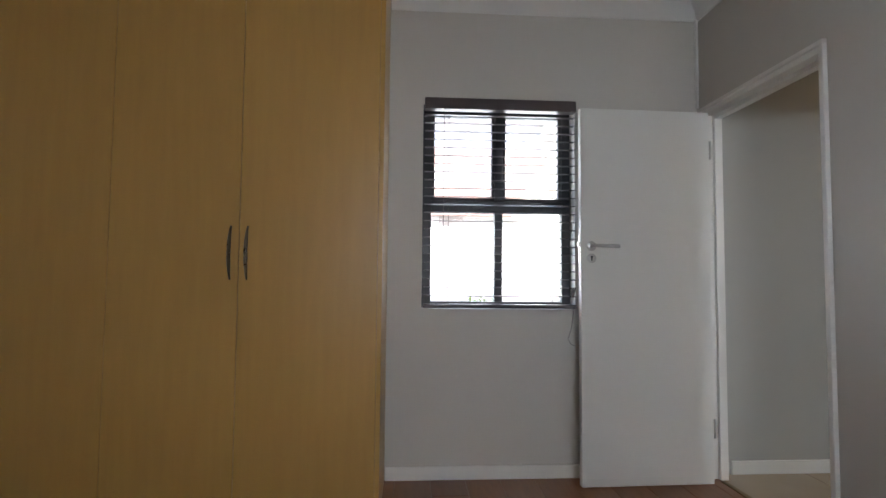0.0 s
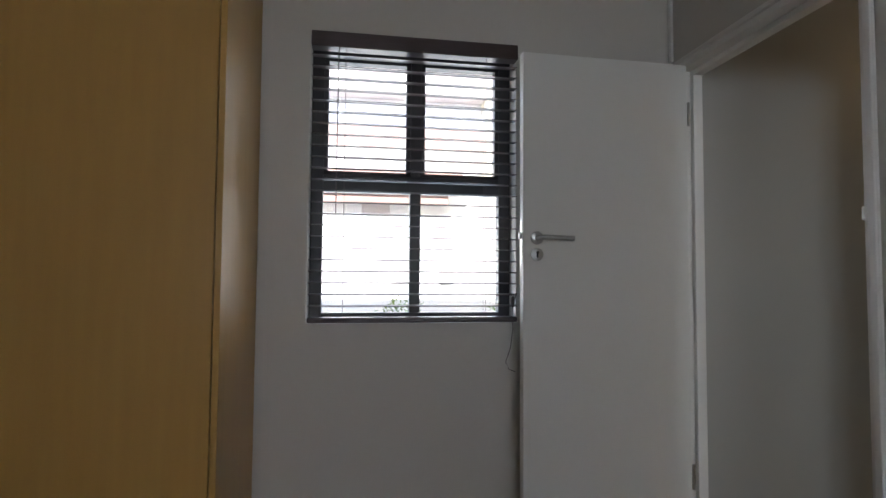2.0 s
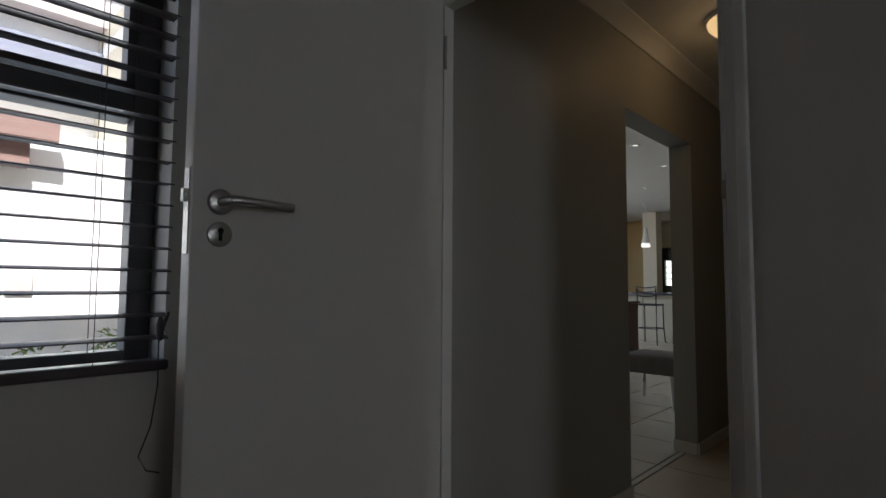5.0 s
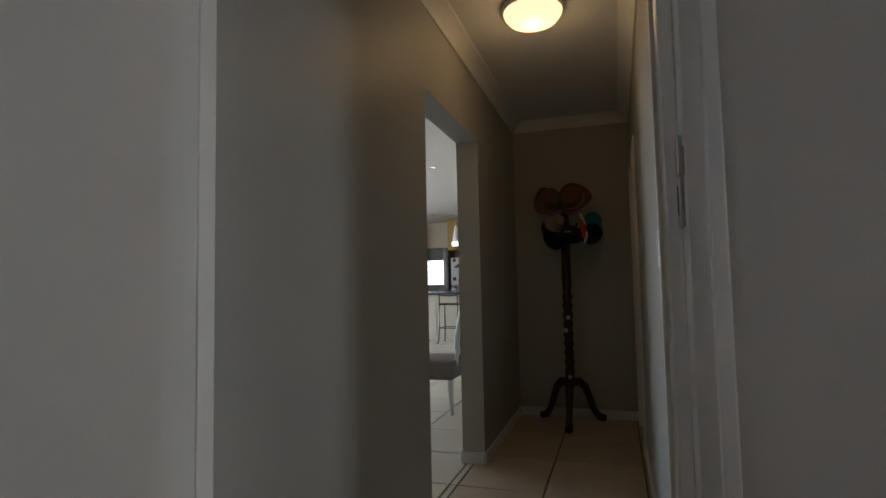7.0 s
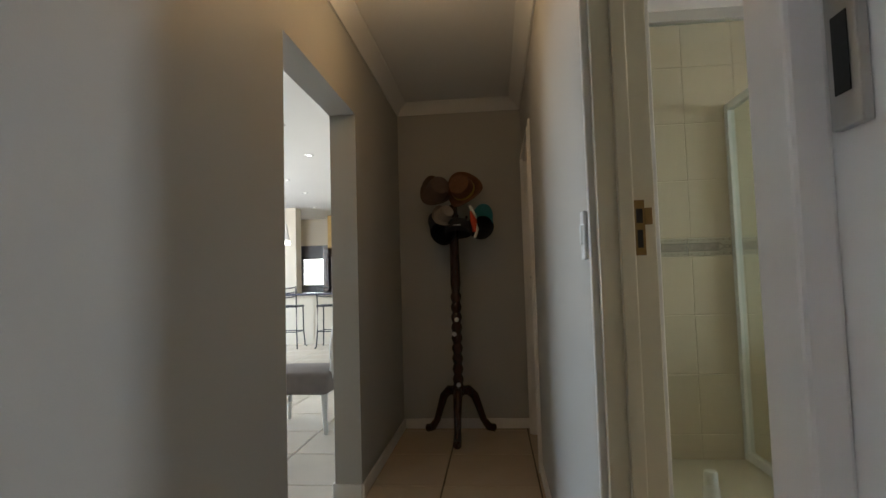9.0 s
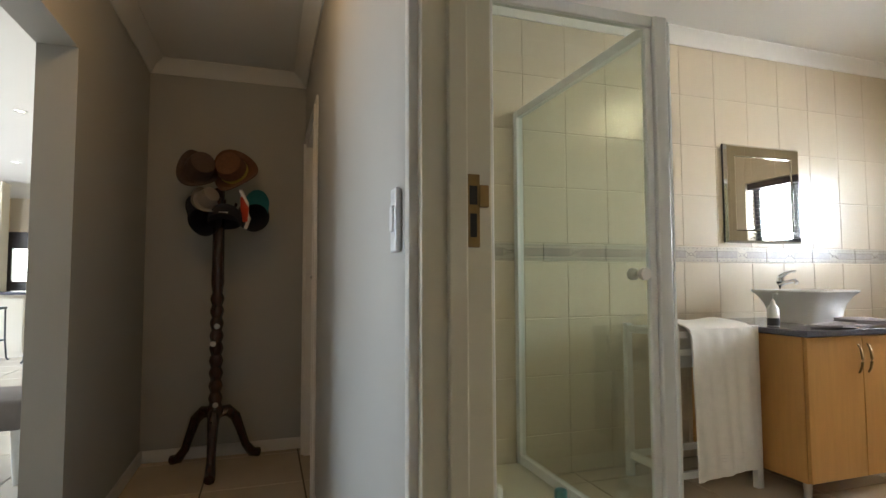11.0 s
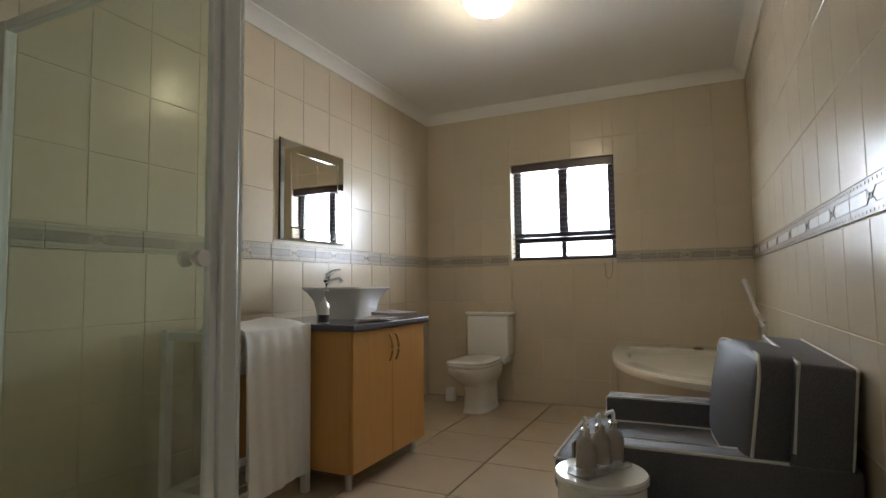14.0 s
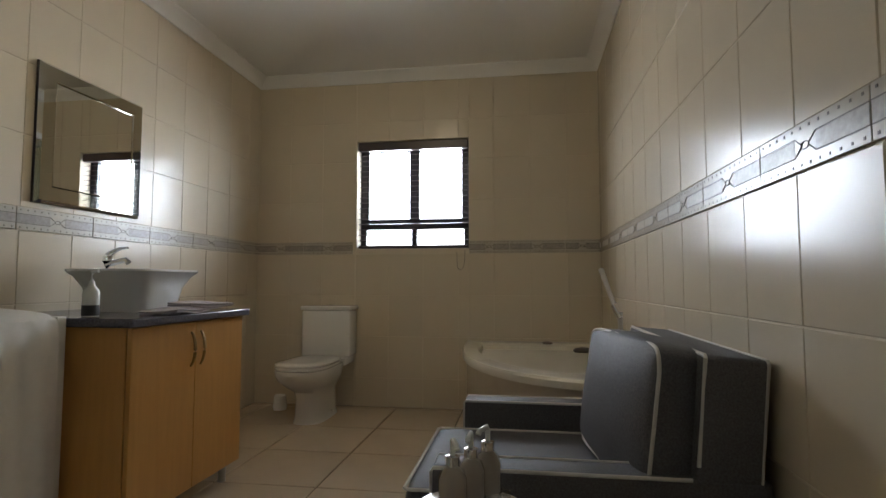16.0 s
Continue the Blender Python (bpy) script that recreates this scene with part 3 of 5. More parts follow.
# ---- bedroom ----
wardrobe = thing("wardrobe", "tall built-in maple laminate wardrobe with closed doors", "wardrobe")
part("carcass", box(-2.19, 0.196, 2.665, 3.195, 0.0, 2.675), MAPLE, wardrobe)
part("end_panel", box(0.197, 0.215, 2.645, 3.197, 0.0, 2.676, 0.0015), MAPLE, wardrobe, "glossy maple end panel")
edges = [-2.06, -1.51, -0.965, -0.411, 0.195]
for i, (a, b) in enumerate(zip(edges, edges[1:])):
    d = part("door", box(a + 0.0018, b - 0.0018, 2.643, 2.663, 0.08, 2.66, 0.0015), MAPLE, wardrobe)
    hx = b - 0.036 if i % 2 == 0 else a + 0.036
    pts = [(hx, 2.643 - 0.026 * math.sin(math.pi * k / 10) ** 0.7, 1.075 + 0.235 * k / 10) for k in range(11)]
    part("handle", tube(pts, 0.006, 10, None, [0.004 + 0.005 * math.sin(math.pi * k / 10) for k in range(11)]), PEWTER, d, "bowed dark pewter handle", True)
part("plinth", box(-2.19, 0.19, 2.70, 2.72, 0.0, 0.078), MAPLE, wardrobe)

# ---- corridor ----


def dome_light(x, y, z, mat, label, r=0.15):
    t = thing("ceiling_light", label, "ceiling light", at=pose(x, y, z))
    part("base", lathe([(0, 0), (r + 0.012, 0), (r + 0.014, -0.015), (r + 0.004, -0.024), (0, -0.024)], 40), TRIM, t, smooth=True)
    part("dome", lathe([(r, -0.025), (r * 0.97, -0.045), (r * 0.82, -0.072), (r * 0.5, -0.093), (0.02, -0.1), (0, -0.1)], 40), mat, t, "lit frosted glass dome", True)
    return t


d1 = dome_light(3.94, 2.74, COR_C, GLOWC, "lit frosted dome lamp on the corridor ceiling")
d2 = dome_light(3.57, -0.67, BATH_C, GLOW, "lit frosted dome lamp on the bathroom ceiling")

sw = thing("light_switch", "slim white light switch beside the bathroom door", "switch")
part("plate", box(3.125, 3.169, 2.236, 2.248, 1.185, 1.31, 0.004), FRIDGE, sw)
part("rocker", box(3.135, 3.159, 2.246, 2.252, 1.225, 1.275, 0.002), FRIDGE, sw)

hat = thing("hat_stand", "dark turned mahogany hat stand on three curved feet", "hat stand", at=pose(5.69, 2.765, 0))
prof = [(0.0, 0.30), (0.035, 0.30), (0.048, 0.33), (0.05, 0.36), (0.034, 0.385)]
for k in range(9):
    z = 0.40 + k * 0.075
    prof += [(0.036, z), (0.041, z + 0.02), (0.036, z + 0.04), (0.029, z + 0.055)]
prof += [(0.034, 1.09), (0.038, 1.12), (0.036, 1.2), (0.034, 1.42), (0.03, 1.7), (0.0, 1.71)]
part("pole", lathe(prof, 20), MAHOG, hat, smooth=True)
for k, a in enumerate((180, 60, -60)):
    c, s = math.cos(radians(a)), math.sin(radians(a))
    pts = [(0.02, 0.335), (0.08, 0.335), (0.13, 0.29), (0.165, 0.20), (0.20, 0.105), (0.245, 0.045), (0.29, 0.032)]
    part("foot", tube([(r * c, r * s, z) for r, z in pts], 0.03, 12, None, [0.036, 0.036, 0.032, 0.027, 0.025, 0.03, 0.03]), MAHOG, hat, smooth=True)
for k, z in enumerate((0.385, 0.75, 0.855)):
    part("inlay", lathe([(0, 0), (0.017, 0), (0.014, 0.006), (0, 0.007)], 14, None, pose(-0.04, -0.004 + 0.02 * (k == 1), z, 0, -90, 0)), CLEARP, hat, "small mother-of-pearl disc")
for a in (200, 90, -60, 150):
    c, s = math.cos(radians(a)), math.sin(radians(a))
    part("peg", tube([(0.02 * c, 0.02 * s, 1.5), (0.09 * c, 0.09 * s, 1.56), (0.11 * c, 0.11 * s, 1.62)], 0.009, 8), MAHOG, hat)


def brim_hat(label, m, mat, r=0.12, brim=0.19, h=0.12, wav=0.02, band=None):
    t = thing("hat", label, "hat", "hats on the stand", at=m)
    bm = lathe([(0, h * 0.94), (r * 0.5, h), (r * 0.86, h * 0.9), (r * 0.98, h * 0.5), (r, 0.01), (brim * 0.8, 0.0), (brim, 0.012), (brim, 0.006), (brim * 0.8, -0.005), (r * 0.9, 0.0)], 36)
    for v in bm.verts:
        d = math.hypot(v.co.x, v.co.y)
        a = math.atan2(v.co.y, v.co.x)
        if d > r * 0.95:
            v.co.z += wav * math.sin(2 * a + 0.5) * (d - r * 0.9) / (brim - r * 0.9)
    part("crown", bm, mat, t, smooth=True)
    if band:
        part("hat_band", lathe([(r * 1.015, 0.012), (r * 1.012, 0.04)], 36), band, t)
    return t


def cap(label, m, mat, trim, badge):
    t = thing("cap", label, "cap", "hats on the stand", at=m)
    part("crown", lathe([(0.092, 0), (0.096, 0.03), (0.09, 0.07), (0.065, 0.105), (0.03, 0.122), (0, 0.126)], 28), mat, t, smooth=True)
    pts = [(0.085 * math.cos(radians(a)), 0.085 * math.sin(radians(a))) for a in range(-70, 71, 14)]
    out = [(0.06 + 0.115 * math.cos(radians(a)), 0.082 * math.sin(radians(a))) for a in range(70, -71, -14)]
    part("peak", prism(pts + out, 0.0, 0.006), trim, t)
    part("badge", box(0.088, 0.096, -0.025, 0.025, 0.035, 0.042, 0.001), badge, t, "small stitched emblem bar")
    return t


brim_hat("wide brown straw hat hanging tilted on the stand", pose(5.59, 2.675, 1.79, 0, -72, -18), STRAW, 0.085, 0.135, 0.12, 0.045, YELLOW)
brim_hat("dark brown felt hat hanging on the stand", pose(5.61, 2.885, 1.79, 0, -70, 25), TAUPE, 0.08, 0.115, 0.12, 0.045)
brim_hat("grey canvas hat under the felt hat", pose(5.56, 2.835, 1.60, 20, -60, 15), CANVAS, 0.055, 0.085, 0.09, 0.015)
cap("black cap with a pale emblem on the stand", pose(5.58, 2.725, 1.47, 0, -15, 178), NAVY, NAVY, WHITEC)
cap("navy cap hanging low on the stand", pose(5.62, 2.855, 1.48, 0, -60, 150), NAVY, NAVY, NAVY)
cap("black cap with turquoise peak on the stand", pose(5.62, 2.555, 1.52, 0, -70, 200), NAVY, TURQ, WHITEC)
sc = thing("red_cap", "red and white cap hanging among the hats", "cap", "hats on the stand", at=pose(5.53, 2.615, 1.50))
part("panel", tube([(0, 0.01, 0.13), (-0.015, -0.005, 0.06), (-0.01, -0.01, -0.02)], 0.02, 10, None, [0.012, 0.024, 0.016]), RED, sc, smooth=True)
part("rim", tube([(0.0, 0.02, 0.17), (-0.012, -0.018, 0.09), (-0.012, -0.03, 0.0), (-0.004, -0.01, -0.06)], 0.011, 8), WHITEC, sc, smooth=True)

# ---- bathroom ----
XW, XE, YS, YN = 2.10, 4.94, -2.58, 2.108
mirror = thing("wall_mirror", "square mirror with a wide mirrored border on tiled wall", "mirror")
y0, y1, z0, z1 = -1.105, -0.43, 1.375, 2.045
part("backing", box(XE - 0.016, XE - 0.002, y0, y1, z0, z1), DARKAL, mirror)
part("centre_glass", box(XE - 0.030, XE - 0.024, y0 + 0.085, y1 - 0.085, z0 + 0.085, z1 - 0.085, 0.003), MIRROR, mirror)
for q in range(4):
    bm = bmesh.new()
    o_ = [(y0, z0), (y1, z0), (y1, z1), (y0, z1)]
    i_ = [(y0 + 0.088, z0 + 0.088), (y1 - 0.088, z0 + 0.088), (y1 - 0.088, z1 - 0.088), (y0 + 0.088, z1 - 0.088)]
    a, b, c, d = o_[q], o_[(q + 1) % 4], i_[(q + 1) % 4], i_[q]
    lo = [bm.verts.new((XE - 0.017, *p)) for p in (a, b, c, d)]
    mid = lambda p, r, f: (p[0] + (r[0] - p[0]) * f, p[1] + (r[1] - p[1]) * f)
    e0, e1, e2, e3 = mid(a, d, 0.16), mid(b, c, 0.16), mid(c, b, 0.10), mid(d, a, 0.10)
    hi = [bm.verts.new((XE - 0.034, *p)) for p in (e0, e1, e2, e3)]
    bm.faces.new(hi)
    for k in range(4):
        bm.faces.new([lo[k], lo[(k + 1) % 4], hi[(k + 1) % 4], hi[k]])
    bmesh.ops.recalc_face_normals(bm, faces=bm.faces)
    part("frame_strip", bm, MIRTINT, mirror, "bevelled mirror strip")

vanity = thing("vanity_cabinet", "beech veneer vanity cabinet with two closed doors", "cabinet")
part("body", box(4.176, XE - 0.002, -0.935, -0.125, 0.095, 0.832, 0.002), BEECH, vanity)
for a, b, hx in ((-0.93, -0.532, -0.565), (-0.528, -0.13, -0.495)):
    d = part("door", box(4.155, 4.174, a, b, 0.10, 0.828, 0.002), BEECH, vanity)
    pts = [(4.153 - 0.028 * math.sin(math.pi * k / 10) ** 0.8, hx + 0.012 * math.sin(math.pi * k / 10) * (1 if hx > -0.53 else 1), 0.635 + 0.15 * k / 10) for k in range(11)]
    part("handle", tube(pts, 0.006, 10, None, [0.008 - 0.003 * abs(k - 5) / 5 for k in range(11)]), BRASS, d, "bowed bronze handle", True)
for x in (4.22, 4.86):
    for y in (-0.88, -0.18):
        part("leg", lathe([(0, 0.0), (0.02, 0.0), (0.018, 0.02), (0.022, 0.096), (0, 0.096)], 16, None, pose(x, y, 0)), STEEL, vanity, "short steel foot", True)
ct = tagged(part("countertop", box(4.13, XE - 0.001, -0.96, -0.10, 0.833, 0.868, 0.006), GRANITE), "polished blue-grey granite top on the vanity", "countertop")

basin = thing("vessel_basin", "white square flared porcelain basin on the countertop", "basin")
bx, by = 4.54, -0.62
rings = [superring(bx, by, a, b, z, 6, 48) for a, b, z in ((0.15, 0.145, 0.869), (0.155, 0.15, 0.92), (0.17, 0.163, 0.98), (0.20, 0.19, 1.03), (0.226, 0.214, 1.054), (0.226, 0.214, 1.064), (0.217, 0.205, 1.065), (0.18, 0.17, 1.02), (0.15, 0.14, 0.95), (0.12, 0.11, 0.91))]
part("bowl", loft(rings), PORC, basin, smooth=True)
part("drain", lathe([(0, 0), (0.022, 0), (0.02, 0.004), (0, 0.004)], 20, None, pose(bx, by, 0.911)), CHROME, basin)
tap = thing("basin_mixer", "chrome lever mixer tap behind the basin", "tap", at=pose(4.775, -0.715, 1.062))
part("body", tube([(0, 0, -0.03), (0, 0, 0.05), (-0.005, 0, 0.075)], 0.022, 18, None, [0.024, 0.022, 0.02]), CHROME, tap, smooth=True)
part("spout", tube([(0, 0, 0.03), (-0.05, 0.0, 0.045), (-0.105, 0.0, 0.055), (-0.12, 0, 0.04)], 0.014, 14), CHROME, tap, smooth=True)
part("lever", tube([(0, 0, 0.075), (-0.015, -0.01, 0.09), (-0.05, -0.02, 0.112), (-0.09, -0.03, 0.118)], 0.01, 12, None, [0.018, 0.016, 0.009, 0.006]), CHROME, tap, smooth=True)
soap = thing("soap_dispenser", "clear pump bottle beside the basin", "bottle", at=pose(4.41, -0.215, 0.868))
part("bottle", lathe([(0, 0), (0.03, 0), (0.031, 0.01), (0.03, 0.1), (0.012, 0.125), (0.012, 0.14)], 24), CLEARP, soap, smooth=True)
part("contents", lathe([(0.0305, 0.003), (0.0322, 0.01), (0.0312, 0.045), (0, 0.046)], 24), STONE, soap)
part("pump", tube([(0, 0, 0.14), (0, 0, 0.175), (-0.03, 0, 0.18)], 0.006, 8), CLEARP, soap)


def folded_cloth(label, m, w, d, n):
    t = thing("face_cloth", label, "towel", "folded cloths on the vanity", at=m)
    for k in range(n):
        bm = box(-w / 2, w / 2, -d / 2, d / 2, k * 0.009, k * 0.009 + 0.008, 0.0035, None, 2)
        bmesh.ops.subdivide_edges(bm, edges=[e for e in bm.edges if e.calc_length() > 0.05], cuts=6, use_grid_fill=True)
        for v in bm.verts:
            v.co.z += 0.006 * math.sin(v.co.x * 21 + k) * math.cos(v.co.y * 17) + 0.004 * k * v.co.x
        part("fold", bm, CLOTH, t, smooth=True)
    return t


folded_cloth("folded mauve-grey face cloth on the countertop", pose(4.22, -0.52, 0.872, 0, 0, 8), 0.16, 0.40, 2)
folded_cloth("folded mauve-grey cloth lying over another", pose(4.215, -0.66, 0.893, 1, -2, -14), 0.15, 0.26, 2)

rack = thing("towel_rack", "white painted wooden towel stand beside the vanity", "towel rack")
for y in (-0.075, 0.46):
    for x, lean in ((4.42, 0.0), (4.80, 0.0)):
        part("leg", box(x - 0.018, x + 0.018, y - 0.02, y + 0.02, 0.0, 0.875, 0.003), WOODW, rack)
    for z in (0.12, 0.845):
        part("side_rail", box(4.439, 4.781, y - 0.012, y + 0.012, z - 0.02, z + 0.02, 0.003), WOODW, rack)
for x, z in ((4.42, 0.84), (4.42, 0.75), (4.80, 0.84), (4.42, 0.12), (4.80, 0.12), (4.61, 0.86)):
    part("cross_rail", box(x - 0.011, x + 0.011, -0.054, 0.439, z - 0.018, z + 0.018, 0.003), WOODW, rack)
towel = thing("bath_towel", "white terry bath towel draped over the rack", "towel")
bm = bmesh.new()
prof = [(4.66, 0.62), (4.66, 0.80), (4.645, 0.886), (4.60, 0.895), (4.50, 0.888), (4.43, 0.878), (4.395, 0.862), (4.384, 0.83), (4.380, 0.70), (4.378, 0.55), (4.376, 0.40), (4.374, 0.28), (4.372, 0.20), (4.371, 0.115)]
n = 26
grid = []
for j in range(n):
    u = j / (n - 1)
    row = []
    for i, (x, z) in enumerate(prof):
        fr = min(1, max(0, (0.86 - z) / 0.6)) if i > 6 else 0
        y = -0.035 + 0.425 * u + 0.012 * fr * math.sin(5 * u + 1)
        xx = x - 0.010 * fr * (0.5 + 0.5 * math.sin(u * 13 + 0.8)) - 0.004 * math.sin(u * 29 + i * 0.4) * (i > 6)
        zz = z - (0.03 * (u - 0.5) if i == len(prof) - 1 else 0) + (0.006 * math.sin(u * 9) if 2 < i < 6 else 0)
        row.append(bm.verts.new((xx, y, zz)))
    grid.append(row)
for a, b in zip(grid, grid[1:]):
    for i in range(len(prof) - 1):
        bm.faces.new([a[i], a[i + 1], b[i + 1], b[i]])
bmesh.ops.recalc_face_normals(bm, faces=bm.faces)
bmesh.ops.solidify(bm, geom=bm.faces[:], thickness=-0.010)
part("cloth", bm, TOWEL, towel, smooth=True)
for z in (0.19, 0.205, 0.22):
    part("woven_stripe", tube([(4.366 - 0.010 * (0.5 + 0.5 * math.sin(u / 20 * 13 + 0.8)) - 0.004 * math.sin(u / 20 * 29 + 4.8), -0.03 + 0.415 * u / 20, z) for u in range(21)], 0.0028, 6), WHITEC, towel)

toilet = thing("toilet", "white close-coupled porcelain toilet with closed lid", "toilet")
tx = 4.25
part("pedestal", loft([superring(tx, cy, a, b, z, 3.2) for cy, a, b, z in ((-2.21, 0.118, 0.25, 0.0), (-2.21, 0.108, 0.235, 0.04), (-2.21, 0.105, 0.225, 0.17), (-2.20, 0.115, 0.235, 0.22), (-2.16, 0.150, 0.275, 0.265), (-2.11, 0.180, 0.315, 0.32), (-2.09, 0.188, 0.335, 0.37), (-2.09, 0.188, 0.335, 0.396))]), PORC, toilet, smooth=True)
part("seat", loft([superring(tx, -2.06, a, b, z, 3.4) for a, b, z in ((0.185, 0.275, 0.398), (0.19, 0.28, 0.404), (0.19, 0.28, 0.414), (0.185, 0.275, 0.418))]), PORC, toilet, smooth=True)
part("lid", loft([superring(tx, -2.06, a, b, z, 3.4) for a, b, z in ((0.187, 0.277, 0.421), (0.192, 0.282, 0.427), (0.19, 0.28, 0.437), (0.17, 0.26, 0.444), (0.1, 0.2, 0.446))]), PORC, toilet, smooth=True)
part("cistern", box(tx - 0.20, tx + 0.20, -2.57, -2.375, 0.42, 0.785, 0.018, None, 3), PORC, toilet, smooth=True)
part("shelf", box(tx - 0.18, tx + 0.18, -2.57, -2.33, 0.36, 0.42, 0.012, None, 3), PORC, toilet, smooth=True)
part("cistern_lid", box(tx - 0.21, tx + 0.21, -2.575, -2.365, 0.787, 0.822, 0.012, None, 3), PORC, toilet, smooth=True)
part("flush_button", lathe([(0, 0), (0.022, 0), (0.022, 0.006), (0.018, 0.009), (0, 0.009)], 20, None, pose(tx, -2.47, 0.821)), CHROME, toilet)
part("bolt_cap", lathe([(0, 0), (0.014, 0), (0.01, 0.012), (0, 0.014)], 12, None, pose(tx - 0.13, -2.2, 0.05)), PORC, toilet)
brush = thing("toilet_brush_holder", "small white brush holder beside the toilet", "brush holder", at=pose(4.62, -2.38, 0))
part("cup", lathe([(0, 0), (0.05, 0), (0.055, 0.02), (0.045, 0.11), (0.04, 0.115), (0.03, 0.11), (0.0, 0.1)], 20), PORC, brush, smooth=True)

# corner bath
bath = thing("corner_bath", "ivory corner bathtub set in a tiled surround", "bathtub")


def quarter(a, b, p, n=26):
    out = []
    for i in range(n + 1):
        t = math.pi / 2 * i / n
        out.append((XW + 0.012 + a * max(0.0, math.cos(t)) ** (2 / p), YS + 0.012 + b * math.sin(t) ** (2 / p)))
    return out


def tub_ring(a, b, z, inset, n=26):
    q = quarter(a, b, 2.5, n)
    return [(x, y, z) for x, y in q] + [(XW + 0.012 + inset, YS + 0.012 + b * k / 9, z) for k in range(8, -1, -1) if k > 0] + [(XW + 0.012 + inset, YS + 0.012 + inset, z)]


A, B = 1.03, 1.72
part("apron", loft([[(x, y, 0.001) for x, y in quarter(A - 0.03, B - 0.03, 2.5)] + [(XW + 0.012, YS + 0.012, 0.001)], [(x, y, 0.50) for x, y in quarter(A - 0.03, B - 0.03, 2.5)] + [(XW + 0.012, YS + 0.012, 0.50)]]), WTILE, bath, "cream tiled curved apron")
outer = quarter(A, B, 2.5) + [(XW + 0.012, YS + 0.012)]


def scaled(f, z, dz=0.0):
    cx, cy = XW + 0.46, YS + 0.72
    return [(cx + (x - cx) * f, cy + (y - cy) * f, z) for x, y in outer]


part("tub", loft([scaled(1.0, 0.502), scaled(1.0, 0.535), scaled(0.985, 0.548), scaled(0.80, 0.548), scaled(0.77, 0.535), scaled(0.72, 0.42), scaled(0.62, 0.22), scaled(0.5, 0.17)], caps=True), BATHW, bath, smooth=True)
mixer = thing("bath_hand_shower", "bronze and chrome hand shower standing on the bath rim", "hand shower", at=pose(2.19, -1.26, 0.548))
part("base", lathe([(0, 0), (0.03, 0), (0.028, 0.012), (0.014, 0.03), (0.013, 0.30), (0, 0.30)], 16), STEEL, mixer, smooth=True)
part("cradle", tube([(0, 0, 0.27), (0.02, -0.01, 0.31), (0.03, -0.02, 0.335)], 0.017, 12), CHROME, mixer, smooth=True)
part("wand", tube([(0.01, 0.0, 0.29), (0.04, -0.06, 0.39), (0.075, -0.14, 0.53)], 0.011, 12, None, [0.013, 0.012, 0.015]), STEEL, mixer, smooth=True)
part("tap_lever", tube([(0.0, 0.1, 0.0), (0.0, 0.1, 0.06), (0.03, 0.1, 0.085), (0.07, 0.1, 0.075)], 0.014, 10), STEEL, mixer, smooth=True)
part("spout", tube([(0.0, 0.02, 0.03), (0.04, 0.03, 0.09), (0.1, 0.04, 0.08), (0.13, 0.05, 0.05)], 0.012, 10), STEEL, mixer, smooth=True)
for label, x, y, s, mat in (("dark pebble ornament on the bath rim", 2.315, -1.93, 0.05, STONE), ("small dark pebble on the bath rim", 2.20, -1.95, 0.022, STONE), ("flat brown leaf-shaped soap on the bath rim", 2.52, -2.40, 0.03, CANVAS)):
    st = thing("ornament", label, "ornament", "bath ornaments", at=pose(x, y, 0.548))
    part("pebble", lathe([(0, 0), (s * 0.8, 0.0), (s, s * 0.3), (s * 0.8, s * 0.65), (s * 0.3, s * 0.85), (0, s * 0.88)], 16, None, Matrix.Diagonal((1.3, 0.8, 0.8, 1))), mat, st, smooth=True)

# shower enclosure
shower = thing("shower_enclosure", "corner shower with white frame and clear glass", "shower")
sx, sy, st_ = 3.75, 1.10, 2.11
part("tray", box(sx - 0.03, XE - 0.001, sy - 0.03, YN - 0.001, 0.0, 0.10, 0.012), SAND, shower, "ivory shower tray with a raised kerb")
part("corner_post", box(sx - 0.028, sx + 0.028, sy - 0.028, sy + 0.028, 0.101, st_, 0.006), ALUW, shower)
part("wall_post", box(XE - 0.045, XE - 0.002, sy - 0.02, sy + 0.02, 0.101, st_, 0.004), ALUW, shower)
part("wall_post", box(sx - 0.02, sx + 0.02, YN - 0.045, YN - 0.002, 0.101, st_, 0.004), ALUW, shower)
for z0_, z1_ in ((0.102, 0.15), (st_ - 0.042, st_)):
    part("rail", box(sx + 0.029, XE - 0.046, sy - 0.018, sy + 0.018, z0_, z1_, 0.004), ALUW, shower)
    part("rail", box(sx - 0.018, sx + 0.018, sy + 0.029, YN - 0.046, z0_, z1_, 0.004), ALUW, shower)
part("glass_panel", box(sx + 0.029, XE - 0.046, sy - 0.003, sy + 0.003, 0.151, st_ - 0.043), SGLASS, shower).visible_shadow = False
sd = part("glass_door", box(sx - 0.003, sx + 0.003, sy + 0.06, YN - 0.046, 0.151, st_ - 0.043), SGLASS, shower)
sd.visible_shadow = False
part("door_stile", box(sx - 0.012, sx + 0.012, sy + 0.03, sy + 0.058, 0.151, st_ - 0.043, 0.003), ALUW, shower)
part("knob", lathe([(0, 0), (0.012, 0), (0.012, 0.012), (0.022, 0.02), (0.022, 0.036), (0, 0.038)], 20, None, pose(sx + 0.004, sy + 0.10, 1.15, 0, 90, 0)), WOODW, sd, "white round knob", True)
part("knob", lathe([(0, 0), (0.012, 0), (0.012, 0.012), (0.022, 0.02), (0.022, 0.036), (0, 0.038)], 20, None, pose(sx - 0.004, sy + 0.10, 1.15, 0, -90, 0)), WOODW, sd, "white round knob", True)
